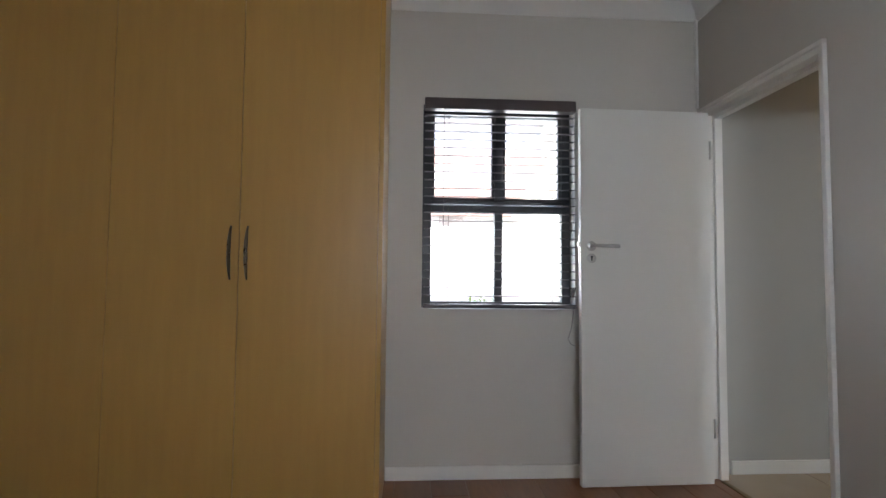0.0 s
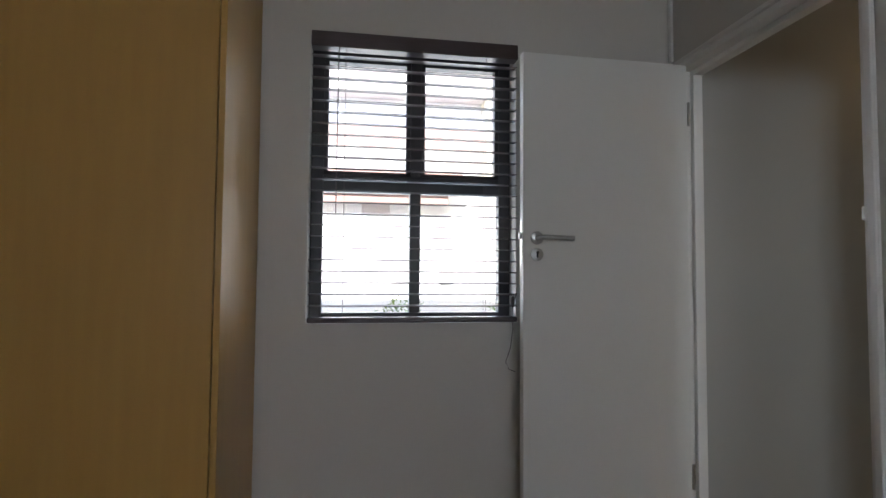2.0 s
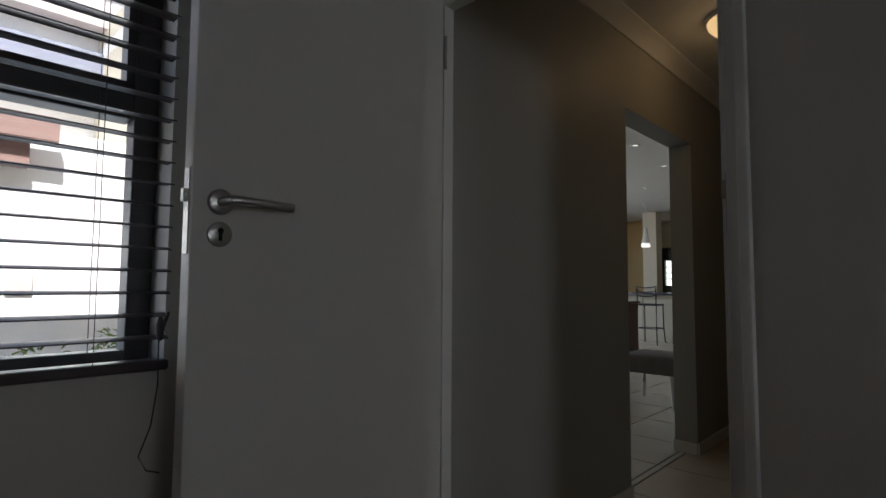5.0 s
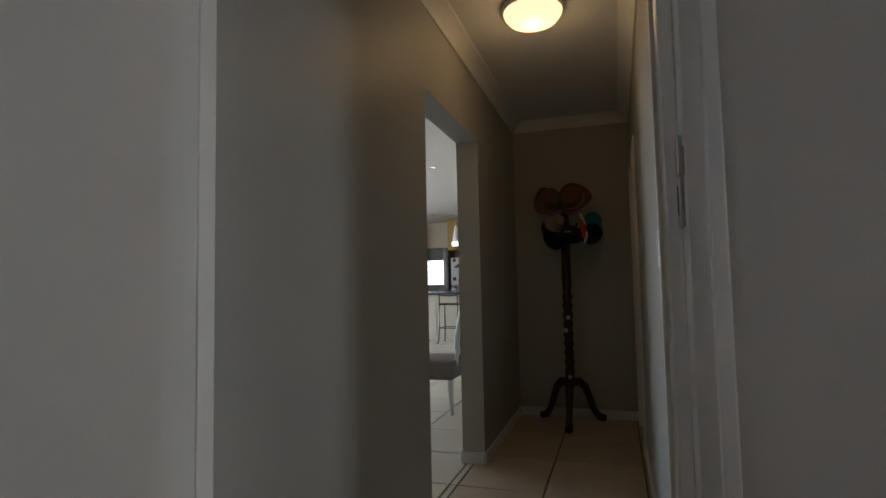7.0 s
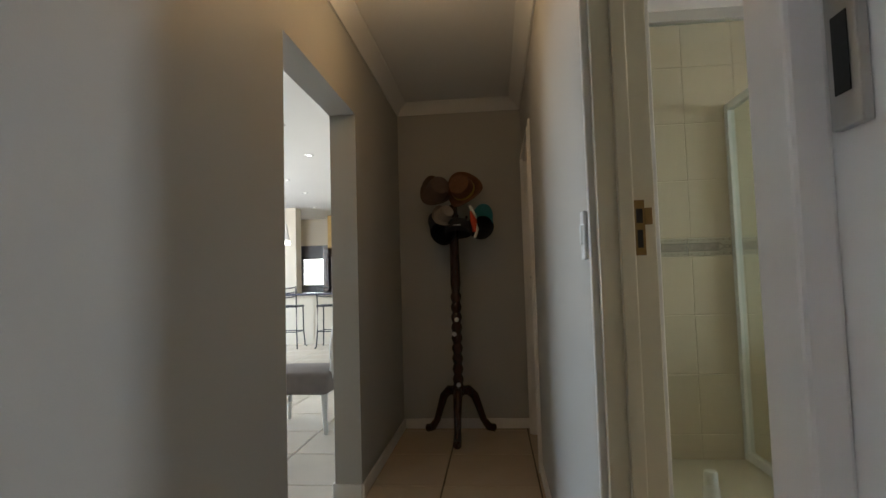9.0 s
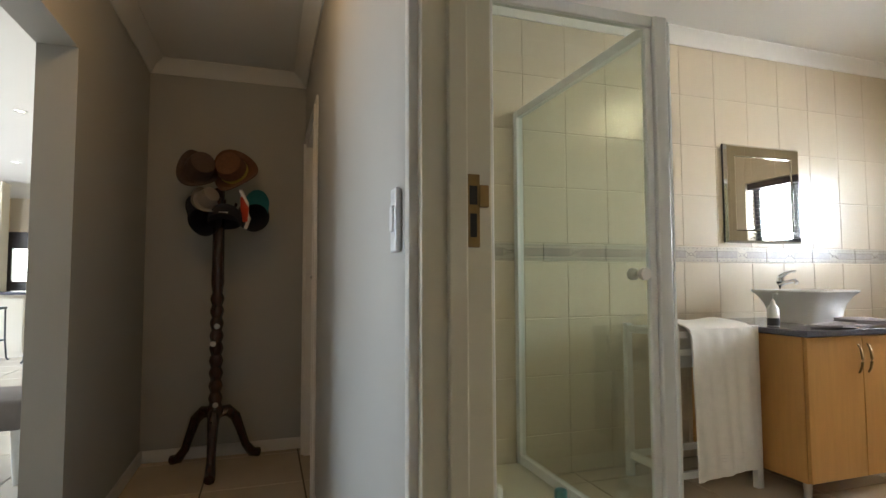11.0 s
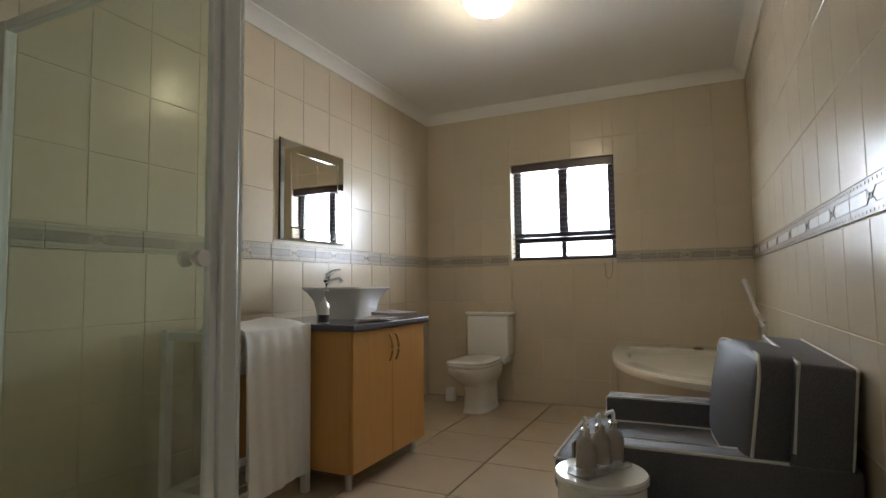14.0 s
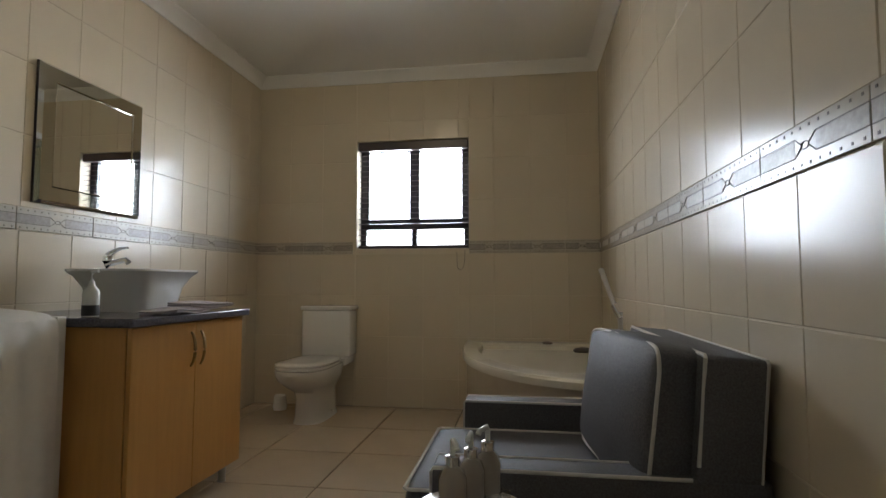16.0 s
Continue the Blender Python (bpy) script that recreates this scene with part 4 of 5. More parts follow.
part("magnetic_strip", box(sx - 0.034, sx - 0.0285, sy - 0.034, sy - 0.024, 0.12, st_ - 0.02), ALUW, shower)
# slim white upright bar on the south face of the corner post
part("pull_handle", box(sx + 0.012, sx + 0.024, sy - 0.046, sy - 0.0285, 1.10, 1.335, 0.005), ALUW, shower, "slim white upright strip", True)
for label, x, y, mat, h, r, c in (("white shampoo bottle on the shower tray", 4.14, 1.60, PORC, 0.20, 0.035, WOODW), ("white bottle with turquoise cap on the tray", 4.22, 1.26, PORC, 0.12, 0.034, TURQ)):
    bt = thing("shampoo_bottle", label, "bottle", at=pose(x, y, 0.10))
    part("body", lathe([(0, 0), (r, 0), (r * 1.02, 0.01), (r, h * 0.7), (r * 0.5, h * 0.86), (r * 0.45, h)], 22), mat, bt, smooth=True)
    part("cap", lathe([(r * 0.8, h * 0.78), (r * 0.82, h * 0.98), (r * 0.7, h * 1.06), (0, h * 1.07)], 22), c, bt, smooth=True)

# armchair
chair = thing("armchair", "grey textured armchair with cream piping against the tiled wall", "armchair")


def soft_box(x0, x1, y0, y1, z0, z1, r, puff=0.0):
    bm = box(x0, x1, y0, y1, z0, z1, r, None, 3)
    if puff:
        bmesh.ops.subdivide_edges(bm, edges=[e for e in bm.edges if e.calc_length() > 0.08], cuts=8, use_grid_fill=True)
        c = Vector(((x0 + x1) / 2, (y0 + y1) / 2, (z0 + z1) / 2))
        hx, hy, hz = (x1 - x0) / 2, (y1 - y0) / 2, (z1 - z0) / 2
        for v in bm.verts:
            d = v.co - c
            a, b, e = d.x / hx, d.y / hy, d.z / hz
            v.co.x += puff * a * max(0, 1 - b * b) * max(0, 1 - e * e)
            v.co.z += 0.35 * puff * e * max(0, 1 - b * b)
            v.co += 0.005 * noise.noise_vector(v.co * 9)
    return bm


ya, yb = -0.60, 0.31
part("frame", soft_box(2.16, 2.93, ya + 0.122, yb - 0.122, 0.12, 0.30, 0.015), FABRIC, chair, smooth=True)
for a, b in ((ya, ya + 0.12), (yb - 0.12, yb)):
    am = part("arm", soft_box(2.12, 2.94, a, b, 0.09, 0.525, 0.010), FABRIC, chair, smooth=True)
    for yy in (a + 0.006, b - 0.006):
        part("piping", tube([(2.30, yy, 0.524), (2.934, yy, 0.524), (2.939, yy, 0.515), (2.939, yy, 0.10)], 0.0055, 8), PIPING, am, smooth=True)
part("seat_cushion", soft_box(2.42, 3.04, ya + 0.125, yb - 0.125, 0.30, 0.42, 0.025, 0.012), FABRIC, chair, smooth=True)
part("piping", tube([(2.44, yb - 0.13, 0.418), (3.03, yb - 0.13, 0.418), (3.04, yb - 0.14, 0.418), (3.04, ya + 0.14, 0.418), (3.03, ya + 0.13, 0.418), (2.44, ya + 0.13, 0.418)], 0.0055, 8), PIPING, chair, smooth=True)
BM_ = pose(2.116, 0, 0.08, 0, -5, 0)
back = part("backrest", soft_box(0.0, 0.155, ya + 0.004, yb - 0.004, 0.0, 0.71, 0.014), FABRIC, chair, smooth=True)
back.matrix_world = BM_ @ pose(0.06, 0, 0.02)
for xx in (0.006, 0.149):
    p = part("piping", tube([(xx, yb - 0.008, 0.44 if xx > 0.1 else 0.05), (xx, yb - 0.008, 0.702), (xx, yb - 0.016, 0.708), (xx, ya + 0.016, 0.708), (xx, ya + 0.008, 0.702), (xx, ya + 0.008, 0.44)], 0.0055, 8), PIPING, back, smooth=True)
CM = pose(2.312, -0.06, 0.425, 0, -8, 8)
cush = part("back_cushion", soft_box(-0.02, 0.15, -0.325, 0.325, 0.0, 0.395, 0.03, 0.045), FABRIC, chair, "plump grey back cushion", True)
cush.matrix_world = CM
for xx in (-0.012, 0.142):
    pts = []
    for i in range(40):
        t = 2 * math.pi * i / 40
        c, s = math.cos(t), math.sin(t)
        pts.append((xx + 0.004 * math.sin(3 * t), 0.322 * math.copysign(abs(c) ** 0.22, c), 0.197 + 0.200 * math.copysign(abs(s) ** 0.22, s)))
    part("piping", tube(pts, 0.0055, 8, None, None, 0, True), PIPING, cush, smooth=True)
for x in (2.22, 2.88):
    for y in (ya + 0.07, yb - 0.07):
        part("leg", lathe([(0, 0), (0.018, 0), (0.025, 0.09), (0, 0.09)], 12, None, pose(x, y, 0)), MAHOG, chair)

# side table with bottles
table = thing("side_table", "small round white drum side table beside the armchair", "side table", at=pose(2.82, 0.470, 0))
part("top", lathe([(0, 0.464), (0.137, 0.464), (0.142, 0.470), (0.142, 0.483), (0.137, 0.489), (0, 0.489)], 48), PORC, table, "glossy white round top", True)
part("drum", lathe([(0, 0), (0.10, 0), (0.11, 0.01), (0.131, 0.2), (0.134, 0.463), (0, 0.463)], 40), PORC, table, smooth=True)
tray = thing("bottle_caddy", "clear acrylic tray holding three bottles", "tray", at=pose(2.82, 0.470, 0.490, 0, 0, 60))
part("base", box(-0.105, 0.105, -0.035, 0.035, 0.0, 0.004), CLEARP, tray)
for a in ((-0.105, 0.105, -0.038, -0.035), (-0.105, 0.105, 0.035, 0.038), (-0.108, -0.105, -0.038, 0.038), (0.105, 0.108, -0.038, 0.038)):
    part("wall_panel", box(*a, 0.0, 0.022), BGLASS, tray)
first = None
for k, dx in enumerate((-0.068, 0.0, 0.068)):
    m = tray.matrix_basis @ pose(dx, 0, 0.0055, 0, 0, 25 * k)
    if first is None:
        first = thing("lotion_bottle", "clear glass pump bottle with pale lotion and chrome collar", "bottle", "three pump bottles", at=m)
        part("bottle", lathe([(0, 0), (0.029, 0), (0.031, 0.004), (0.031, 0.085), (0.026, 0.102), (0.014, 0.112), (0.013, 0.12)], 28), BGLASS, first, smooth=True)
        part("lotion", lathe([(0, 0.004), (0.0285, 0.004), (0.0295, 0.08), (0.022, 0.099), (0.011, 0.11), (0, 0.11)], 28), LIQUID, first, "pale lotion filling", True)
        part("base_band", lathe([(0.0312, 0.002), (0.0318, 0.003), (0.0318, 0.02), (0.0312, 0.021)], 28), CHROME, first)
        part("collar", lathe([(0.0145, 0.112), (0.0155, 0.113), (0.0155, 0.132), (0.006, 0.135), (0, 0.135)], 20), CHROME, first, "chrome collar", True)
        part("pump", tube([(0, 0, 0.134), (0, 0, 0.158), (0.004, 0, 0.166), (0.035, 0, 0.163), (0.04, 0, 0.156)], 0.0065, 10), CLEARP, first, "frosted pump head", True)
    else:
        copy_thing(first, m)

# ---- living room beyond the passage ----
dc = thing("dining_chair", "white framed chair with a grey upholstered seat", "chair", at=pose(6.0, 4.02, 0))
part("seat", soft_box(-0.27, 0.27, -0.26, 0.27, 0.30, 0.47, 0.035), SEATG, dc, "grey upholstered seat", True)
for x, y, s in ((-0.23, 0.23, 1), (0.23, 0.23, 1), (-0.22, -0.22, -1), (0.22, -0.22, -1)):
    part("leg", tube([(x * 1.06, y * 1.06, 0), (x * 1.0, y * 1.0, 0.15), (x, y, 0.31)], 0.024, 10, None, [0.016, 0.02, 0.028]), WOODW, dc, smooth=True)
ring = [(0.21 * math.cos(t), -0.25 - 0.10 * (0.5 + 0.5 * math.sin(t)), 0.76 + 0.24 * math.sin(t)) for t in [2 * math.pi * i / 32 for i in range(32)]]
part("back_frame", tube(ring, 0.024, 10, None, None, 0, True), WOODW, dc, "white oval back frame", True)
part("back_pad", loft([[(0.19 * math.cos(t), y - 0.10 * (0.5 + 0.5 * math.sin(t)), 0.76 + 0.22 * math.sin(t)) for t in [2 * math.pi * i / 32 for i in range(32)]] for y in (-0.265, -0.235)]), SEATG, dc)
for x in (-0.13, 0.13):
    part("back_post", tube([(x * 1.2, -0.22, 0.30), (x, -0.25, 0.45), (x * 0.9, -0.262, 0.56)], 0.02, 8), WOODW, dc)

sb = thing("sideboard", "dark red mahogany sideboard in the living room", "sideboard")
part("body", box(8.65, 9.1, 5.54, 7.0, 0.06, 0.84, 0.006), REDWOOD, sb)
part("top", box(8.62, 9.13, 5.51, 7.03, 0.841, 0.875, 0.008), REDWOOD, sb)
for k in range(3):
    d = part("door", box(8.632, 8.649, 5.57 + k * 0.47, 6.01 + k * 0.47, 0.1, 0.82, 0.005), REDWOOD, sb)
    part("knob", lathe([(0, 0), (0.012, 0), (0.015, 0.015), (0, 0.02)], 10, None, pose(8.632, 5.66 + k * 0.47, 0.5, 0, -90, 0)), BRASS, d)
part("plinth", box(8.66, 9.08, 5.56, 6.98, 0.0, 0.059), REDWOOD, sb)


def bar_stool(x, y):
    t = thing("bar_stool", "black wrought iron bar stool with a ladder back", "bar stool", "bar stools at the counter", at=pose(x, y, 0))
    for sx_, sy_ in ((-1, -1), (-1, 1), (1, -1), (1, 1)):
        top = 1.08 if sx_ < 0 else 0.74
        part("leg", tube([(0.235 * sx_, 0.215 * sy_, 0.012), (0.20 * sx_, 0.2 * sy_, 0.04), (0.175 * sx_, 0.185 * sy_, 0.3), (0.165 * sx_, 0.18 * sy_, 0.74), (0.19 * sx_ if sx_ < 0 else 0.16, 0.185 * sy_, top)], 0.012, 8), IRON, t)
    part("seat", box(-0.19, 0.19, -0.2, 0.2, 0.735, 0.77, 0.012), IRON, t)
    for z in (0.92, 1.0, 1.085):
        part("back_rail", tube([(-0.185, -0.2, z + 0.02), (-0.2, -0.1, z), (-0.205, 0, z - 0.008), (-0.2, 0.1, z), (-0.185, 0.2, z + 0.02)], 0.010, 8), IRON, t)
    for a, b in (((-0.18, -0.19), (-0.18, 0.19)), ((0.175, -0.19), (0.175, 0.19)), ((-0.175, -0.188), (0.175, -0.188)), ((-0.175, 0.188), (0.175, 0.188))):
        part("stretcher", tube([(*a, 0.30), (*b, 0.30)], 0.009, 8), IRON, t)
    return t


s1 = bar_stool(11.2, 6.2)
copy_thing(s1, pose(11.2, 5.45, 0))
counter = thing("breakfast_counter", "cream painted breakfast counter with a pale top", "counter")
part("base", box(11.75, 12.3, 4.6, 7.2, 0.0, 0.93), CREAMW, counter)
part("worktop", box(11.55, 12.4, 4.5, 7.3, 0.932, 0.975, 0.008), GRANITE, counter, "dark polished worktop")
for k in range(4):
    part("panel", box(11.735, 11.749, 4.66 + k * 0.64, 5.24 + k * 0.64, 0.08, 0.88, 0.004), CREAMW, counter)
for y, z0_, z1_, dpt, kind in ((7.25, 0.0, 2.74, 0.62, "tall_cupboard"), (7.95, 0.0, 2.74, 0.62, "tall_cupboard")):
    t = thing(kind, "tall mustard laminate kitchen cupboard", "cupboard", "mustard kitchen cupboards")
    part("body", box(14.0, 14.595, y, y + 0.69, z0_, z1_), MUSTARD, t)
    d = part("door", box(13.98, 13.999, y + 0.005, y + 0.685, 0.1, 2.7, 0.002), MUSTARD, t)
    part("handle", tube([(13.975, y + 0.06, 1.1), (13.95, y + 0.06, 1.15), (13.975, y + 0.06, 1.2)], 0.006, 8), STEEL, d)
col = thing("column", "cream square column beside the counter", "column", kind="structure")
part("shaft", box(12.45, 12.75, 6.55, 6.85, 0, 2.74, 0.004), CREAMW, col)
for y in (5.45, 6.45):
    t = thing("pendant_lamp", "small conical white pendant lamp over the counter", "pendant lamp", "pendant lamps", at=pose(11.65, y, 0))
    part("flex", tube([(0, 0, 2.3), (0, 0, 2.749)], 0.004, 6), TRIM, t)
    part("shade", lathe([(0.02, 2.32), (0.03, 2.3), (0.06, 2.1), (0.085, 1.99), (0.08, 1.99), (0.055, 2.1)], 20), TRIM, t, smooth=True)
    part("diffuser", lathe([(0.082, 1.988), (0.088, 1.95), (0.086, 1.91), (0, 1.91)], 20), SPOT, t, "lit glass diffuser")
fr = thing("fridge", "white fridge covered with small magnets", "fridge")
part("body", box(13.9, 14.55, 5.55, 6.25, 0.02, 1.78, 0.015), FRIDGE, fr)
part("door", box(13.85, 13.898, 5.555, 6.245, 0.06, 1.775, 0.012), FRIDGE, fr)
for k in range(16):
    y, z = 5.62 + 0.55 * random.random(), 1.0 + 0.7 * random.random()
    part("magnet", box(13.843, 13.849, y, y + 0.04 + 0.06 * random.random(), z, z + 0.03 + 0.06 * random.random(), 0.001), random.choice((MAG1, MAG2, MAG2)), fr)
uc = thing("wall_cupboard", "mustard laminate cupboard above the fridge", "cupboard", "mustard kitchen cupboards")
part("body", box(13.95, 14.595, 5.5, 6.35, 1.98, 2.74), MUSTARD, uc)
for a, b, hx in ((5.505, 5.92, 5.88), (5.93, 6.345, 5.97)):
    d = part("door", box(13.93, 13.949, a, b, 1.99, 2.73, 0.002), MUSTARD, uc)
    part("handle", tube([(13.925, hx, 2.03), (13.905, hx, 2.08), (13.925, hx, 2.13)], 0.006, 8), STEEL, d)
oven = thing("oven_unit", "dark built-in oven in the kitchen", "oven")
part("body", box(14.0, 14.595, 6.36, 6.49, 0.0, 2.0), MAHOG, oven)
kw = thing("window_4", "dark kitchen window with a bright garden outside", "window", kind="structure")
for a in ((6.46, 6.53, 0.91, 2.09), (7.18, 7.25, 0.91, 2.09), (6.53, 7.18, 0.91, 1.13), (6.53, 7.18, 1.76, 2.09)):
    part("window_frame", box(14.57, 14.66, *a, 0.004), DARKAL, kw)
for z in (1.3, 1.45, 1.6):
    part("bar", box(14.60, 14.62, 6.53, 7.18, z - 0.008, z + 0.008), DARKAL, kw)
part("pane", box(14.64, 14.644, 6.53, 7.18, 1.13, 1.76), GLASS, kw).visible_shadow = False
kb = setting("backdrop", box(17.0, 17.02, 4, 10, -0.5, 4), GARDEN, "bright blurred garden beyond the kitchen window", "backdrop")
for x, y in ((6.85, 4.57), (8.15, 4.73), (10.8, 5.75), (11.3, 6.35), (12.6, 6.2), (9.6, 5.6)):
    t = thing("downlight", "recessed round ceiling downlight", "downlight", "living room downlights", at=pose(x, y, LIV_C))
    part("ring", lathe([(0.03, -0.001), (0.045, -0.006), (0.055, -0.004), (0.057, 0.0)], 20), STEEL, t)
    part("lens", lathe([(0, -0.002), (0.03, -0.002)], 20), SPOT, t)
for nm, y0_, y1_ in (("cornice", 3.36, 3.40),):
    setting(nm, box(4.6, 14.6, y0_, y1_, LIV_C - 0.07, LIV_C - 0.001, 0.015), CEIL, "white cornice along the living room ceiling", "cornice")

# ---- outside the windows ----
setting("ground", box(-300, 300, -300, 300, -0.4, -0.20), GROUND, "pale sandy paved ground outside", "ground")
house = thing("neighbour_house", "white plastered house with brown timber eaves", "house")
part("wall", box(-4.5, 4.0, 6.6, 6.9, -0.2, 3.3), PLASTER, house)
part("wall", box(-4.0, 3.4, 5.6, 6.599, -0.2, 1.95), PLASTER, house)
part("roof", box(-4.8, 2.3, 6.43, 7.2, 2.62, 2.78), ROOF, house)
part("fascia", box(-4.8, 2.2, 6.35, 6.42, 2.38, 2.60, 0.004), FASCIA, house)
part("fascia", box(-4.8, 1.47, 5.40, 5.46, 1.85, 1.98, 0.004), FASCIA, house)
part("fascia", box(-4.8, 1.36, 5.49, 5.56, 1.71, 1.84, 0.004), FASCIA, house)
part("soffit", box(-4.8, 2.6, 6.36, 6.599, 2.95, 3.25, 0.004), SOFFIT, house)
part("fascia", box(-4.8, 2.5, 6.29, 6.355, 3.22, 3.34, 0.004), FASCIA, house)
for x, z, w, h in ((0.75, 1.67, 0.24, 0.10), (0.98, 1.10, 0.14, 0.11), (1.36, 1.09, 0.12, 0.11)):
    t = part("vent", box(x - w / 2, x + w / 2, 5.58, 5.599, z - h / 2, z + h / 2, 0.004), SOFFIT, house)
bush = thing("garden_bush", "sunlit yellow-green garden bush outside the window", "bush")
rng = random.Random(5)
bm = bmesh.new()
for k in range(2600):
    t, u, rr = rng.uniform(0, 6.283), rng.uniform(-0.2, 1), rng.uniform(0.55, 1) ** 0.5
    cx = rng.choice((0.9, 1.3, 1.65))
    p = Vector((cx + 0.30 * rr * math.cos(t) * math.sqrt(max(0, 1 - u * u)), 4.55 + 0.28 * rr * math.sin(t), 0.45 + (0.46 + 0.07 * math.sin(cx * 9)) * rr * u))
    q = Euler((rng.uniform(-1, 1), rng.uniform(-1, 1), rng.uniform(0, 6.3))).to_matrix()
    w, l = rng.uniform(0.010, 0.018), rng.uniform(0.03, 0.055)
    bm.faces.new([bm.verts.new(p + q @ Vector(c)) for c in ((-l / 2, 0, 0), (0, -w / 2, 0.004), (l / 2, 0, 0), (0, w / 2, 0.004))])
part("crown", bm, LEAF, bush)
for cx in (0.9, 1.3, 1.65):
    part("stem", tube([(cx, 4.55, -0.2), (cx + 0.03, 4.56, 0.2), (cx - 0.02, 4.55, 0.6)], 0.02, 8, None, [0.025, 0.018, 0.008]), FASCIA, bush)
HAZE = material("overexposed_hazy_sky", (1.0, 1.0, 1.0), 0.9, vary=0.03, scale=0.4, emit=1.3)
setting("backdrop_sky", box(-3, 11, -7.02, -7.0, -0.19, 6), HAZE, "bright hazy white distance outside the bathroom window", "backdrop")
# unseen slab, added so its south eaves keep direct sun out of the windows
setting("roof", box(-3.2, 6.4, -4.7, 3.46, 2.92, 3.05), ROOF, "unseen roof slab with deep eaves added to block the sun", "roof")
setting("roof_living", box(2.6, 15.2, 3.47, 9.8, 3.02, 3.15), ROOF, "unseen grey roof slab over the living room", "roof")

# ---- tiles and planks ----


def tile_mesh(name, w, h, t, mat, bev=0.0025):
    """A tile lying in xy from 0,0 to w,h with a small chamfer; its face looks up."""
    bm = bmesh.new()
    lo = [bm.verts.new(p) for p in ((0, 0, 0), (w, 0, 0), (w, h, 0), (0, h, 0))]
    md = [bm.verts.new((v.co.x, v.co.y, t - bev)) for v in lo]
    hi = [bm.verts.new((bev if x == 0 else x - bev, bev if y == 0 else y - bev, t)) for x, y in ((0, 0), (w, 0), (w, h), (0, h))]
    bm.faces.new(hi)
    for a, b in ((lo, md), (md, hi)):
        for i in range(4):
            bm.faces.new([a[i], a[(i + 1) % 4], b[(i + 1) % 4], b[i]])
    return mesh_of(name, bm, mat)


CACHE = {}


def lay(parent, name, mat, m, u0, u1, v0, v1, us, vs, gap, t):
    """Tiles between the joint lines us and vs, cut to u0..u1, v0..v1, in the plane of m."""
    for a, b in zip(us, us[1:]):
        for c, d in zip(vs, vs[1:]):
            aa, bb, cc, dd = max(a, u0), min(b, u1), max(c, v0), min(d, v1)
            w, h = round(bb - aa - gap, 4), round(dd - cc - gap, 4)
            if w < 0.015 or h < 0.015:
                continue
            key = (name, w, h, t, mat.name)
            if key not in CACHE:
                CACHE[key] = tile_mesh(name, w, h, t, mat)
            o = new(name, CACHE[key])
            o.parent = parent
            o.matrix_world = m @ Matrix.Translation((aa + gap / 2, cc + gap / 2, 0))


def lines(origin, pitch, lo, hi):
    k = math.floor((lo - origin) / pitch)
    out = [origin + pitch * k]
    while out[-1] < hi:
        out.append(out[-1] + pitch)
    return out


def border_mesh(w, h):
    """A border tile: smooth body with studs along both edges, sunk taupe panels and an oval link."""
    bm = bmesh.new()
    box(0, w, 0, h, 0, 0.0085, 0.0015, bm)
    for v in (0.011, h - 0.011):
        for k in range(12):
            u = (k + 0.5) * w / 12
            box(u - 0.003, u + 0.003, v - 0.003, v + 0.003, 0.0084, 0.0096, bm=bm, mi=1)
    for a, b in ((0.0, 0.40), (0.60, 1.0)):
        box(max(0.002, a * w), min(w - 0.002, b * w), 0.032, h - 0.032, 0.0084, 0.0090, bm=bm, mi=2)
        for v in (0.030, h - 0.030):
            box(max(0.002, a * w), min(w - 0.002, b * w), v - 0.0013, v + 0.0013, 0.0084, 0.0098, bm=bm, mi=1)
    for s in (-1, 1):
        pts = [(w / 2 + s * (0.012 + 0.030 * abs(k) / 5), h / 2 + k / 5 * (h / 2 - 0.030), 0.0092) for k in range(-5, 6)]
        tube(pts, 0.0013, 5, bm, None, 1)
    tube([(w / 2 + 0.016 * math.cos(t), h / 2 + 0.008 * math.sin(t), 0.0094) for t in [2 * math.pi * i / 14 for i in range(14)]], 0.0016, 5, bm, None, 1, True)
    return mesh_of("border_tile", bm, [BAND, BANDD, BANDM])


TZ = [0.0, 0.235, 0.57, 0.905, 1.24]
TZ2 = [1.345, 1.68, 2.015, 2.35, 2.685, 2.77]
BORD = {}
GAP, TT = 0.0025, 0.003


def tiled(parent, m, u0, u1, origin, hole=None):
    us = lines(origin, 0.288, u0, u1)
    for vs in (TZ, TZ2):
        if hole is None:
            lay(parent, "tile", WTILE, m, u0, u1, 0, BATH_C, us, vs, GAP, TT)
        else:
            ha, hb, hc, hd = hole
            lay(parent, "tile", WTILE, m, u0, ha, 0, BATH_C, us, vs, GAP, TT)
            lay(parent, "tile", WTILE, m, hb, u1, 0, BATH_C, us, vs, GAP, TT)
            lay(parent, "tile", WTILE, m, ha, hb, 0, hc, us, vs, GAP, TT)
            lay(parent, "tile", WTILE, m, ha, hb, hd, BATH_C, us, vs, GAP, TT)
    bl = lines(origin - 0.02, 0.432, u0, u1)
    for a, b in zip(bl, bl[1:]):
        spans = [(max(a, u0), min(b, u1))] if hole is None else [(max(a, u0), min(b, hole[0])), (max(a, hole[1]), min(b, u1))]
        for aa, bb in spans:
            if bb - aa < 0.05:
                continue
            key = round(bb - aa - GAP, 3)
            if key not in BORD:
                BORD[key] = border_mesh(key, 0.102)
            o = new("border_tile", BORD[key])
            o.parent = parent
            o.matrix_world = m @ Matrix.Translation((aa + GAP / 2, 1.2415, 0))


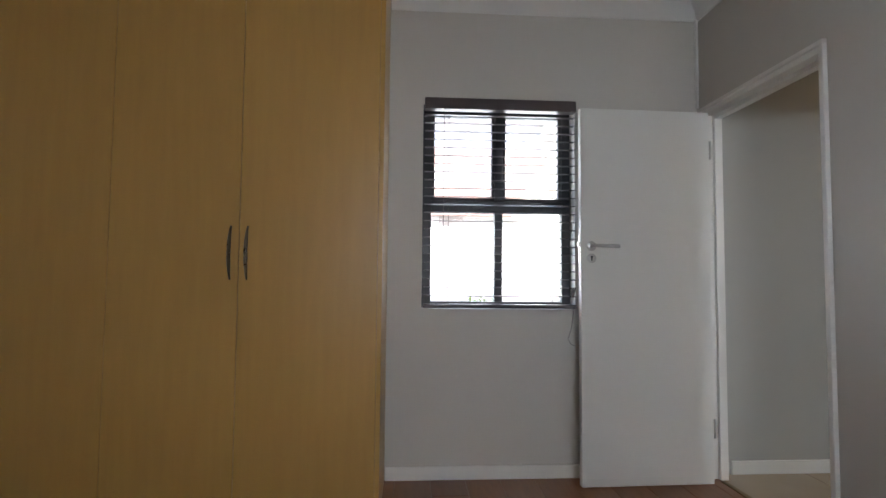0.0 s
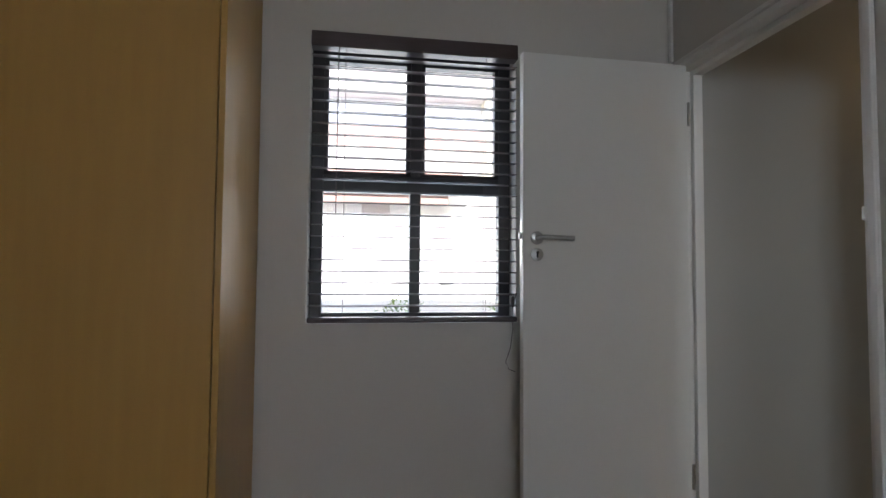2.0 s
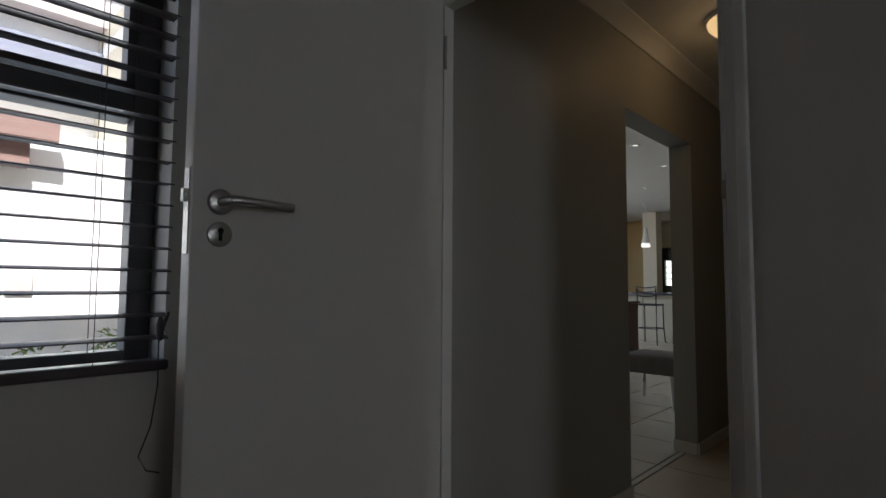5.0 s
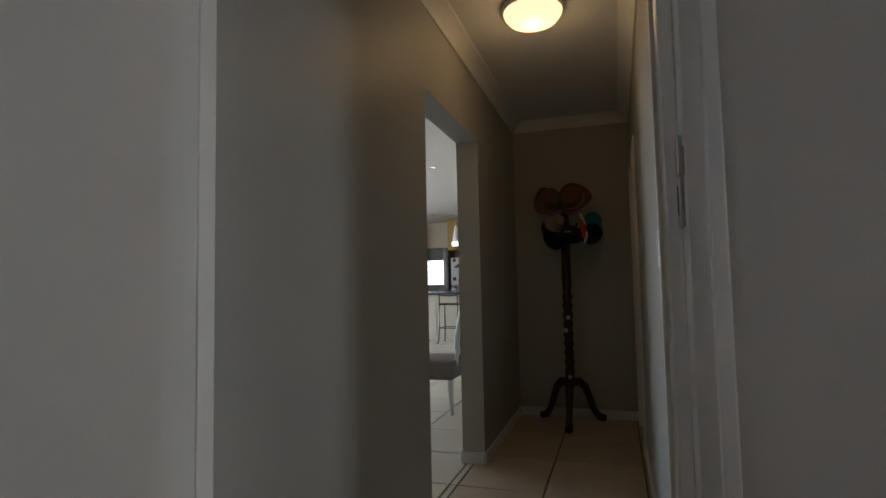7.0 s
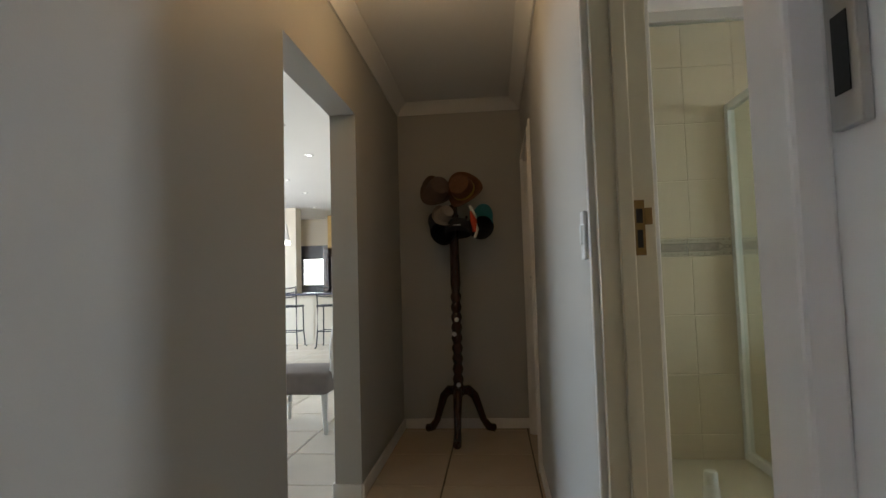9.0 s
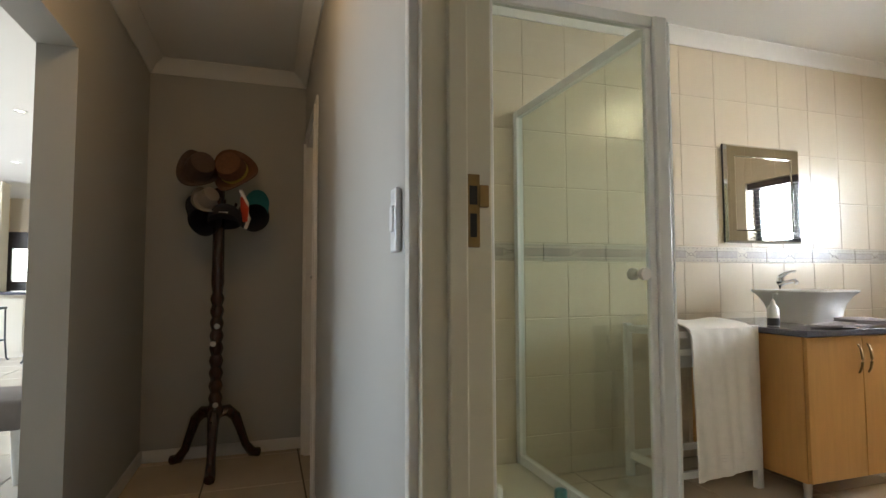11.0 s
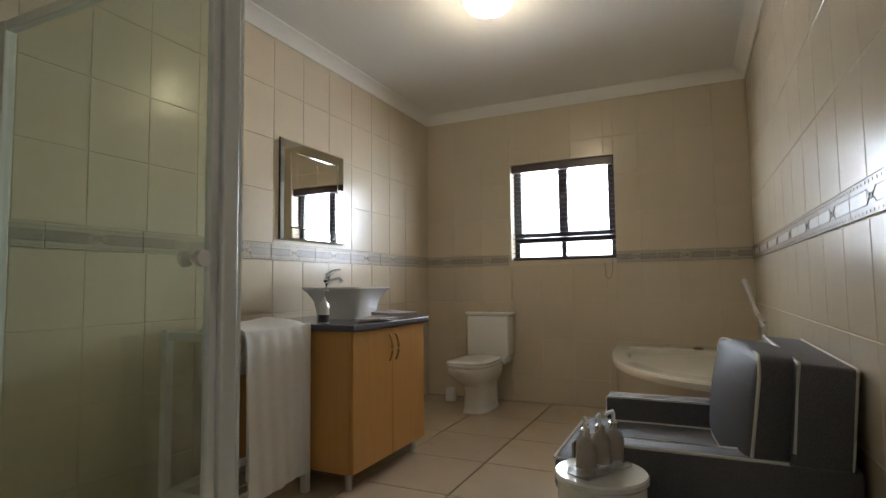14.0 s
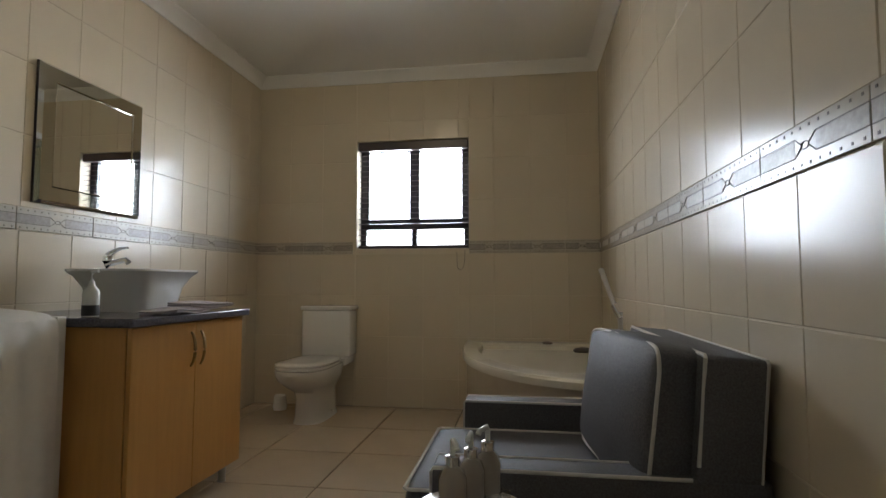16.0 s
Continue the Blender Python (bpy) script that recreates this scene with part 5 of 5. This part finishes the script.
def plane(origin, u, v):
    u, v = Vector(u), Vector(v)
    n = u.cross(v)
    return Matrix(((u.x, v.x, n.x, origin[0]), (u.y, v.y, n.y, origin[1]), (u.z, v.z, n.z, origin[2]), (0, 0, 0, 1)))


OB = bpy.data.objects
tw = thing("wall_tiles_west", "glazed cream wall tiles with a decorated border band", "wall tiles", kind="structure")
part("grout_bed", box(2.0885, 2.0970, -2.582, 2.116, 0.0, BATH_C - 0.002), GROUT, tw)
bpy.context.view_layer.update()
tiled(tw, plane((2.0970, 0, 0), (0, 1, 0), (0, 0, 1)), -2.58, 2.108, 0.43 - 0.288 * 20)
te = thing("wall_tiles_east", "glazed cream wall tiles with a decorated border band", "wall tiles", kind="structure")
part("grout_bed", box(4.9430, 4.9485, -2.582, 2.116, 0.0, BATH_C - 0.002), GROUT, te)
tiled(te, plane((4.9430, 0, 0), (0, -1, 0), (0, 0, 1)), -2.108, 2.58, 0.096 - 0.288 * 20)
ts = thing("wall_tiles_south", "glazed cream wall tiles round the bathroom window", "wall tiles", kind="structure")
tiled(ts, plane((0, -2.583, 0), (-1, 0, 0), (0, 0, 1)), -4.94, -2.10, -4.94, (-4.068, -3.127, 1.285, 2.19))
tn = thing("wall_tiles_north", "glazed cream wall tiles beside the bathroom door", "wall tiles", kind="structure")
part("grout_bed", box(3.062, 4.942, 2.1110, 2.1175, 0.0, BATH_C - 0.002), GROUT, tn)
tiled(tn, plane((0, 2.1110, 0), (1, 0, 0), (0, 0, 1)), 3.064, 4.94, 3.064)
box_r = [box(3.127, 4.068, -2.70, -2.588, 2.186, 2.190), box(3.127, 4.068, -2.70, -2.580, 1.281, 1.285)]
setting("window_sill", box_r[1], TRIM, "white tiled sill under the bathroom window", "window sill")

fb = OB["floor_bathroom"]
lay(fb, "tile", FTILE, plane((0, 0, -0.008), (1, 0, 0), (0, 1, 0)), 2.10, 4.94, -2.58, 2.17, lines(3.715, 0.535, 2.1, 4.94), lines(-1.41, 0.54, -2.58, 2.17), 0.009, 0.008)
fc_ = OB["floor_corridor"]
lay(fc_, "tile", FTILE, plane((0, 0, -0.008), (1, 0, 0), (0, 1, 0)), 2.052, 5.94, 2.17, 3.29, lines(5.32, 0.545, 2.05, 5.94), lines(2.80, 0.535, 2.17, 3.29), 0.009, 0.008)
fl_ = OB["floor_living"]
lay(fl_, "tile", LIVT, plane((0, 0, -0.008), (1, 0, 0), (0, 1, 0)), 2.0, 13.5, 3.29, 7.5, lines(5.32, 0.545, 2.0, 13.5), lines(3.335, 0.535, 3.29, 7.5), 0.009, 0.008)
fbd = OB["floor_bedroom"]
row = 0
x = -2.2
while x < 2.05:
    off = (row * 0.43) % 1.2
    lay(fbd, "plank", LAMIN, plane((0, 0, -0.010), (1, 0, 0), (0, 1, 0)), x, min(x + 0.19, 2.05), -1.8, 3.2, [x, x + 0.19], lines(-1.8 - off, 1.2, -1.8, 3.2), 0.0012, 0.010)
    x += 0.19
    row += 1
setting("threshold", box(2.035, 2.065, 2.31, 3.11, -0.002, 0.004, 0.002), BRASS, "thin metal strip between laminate and tiles", "threshold")
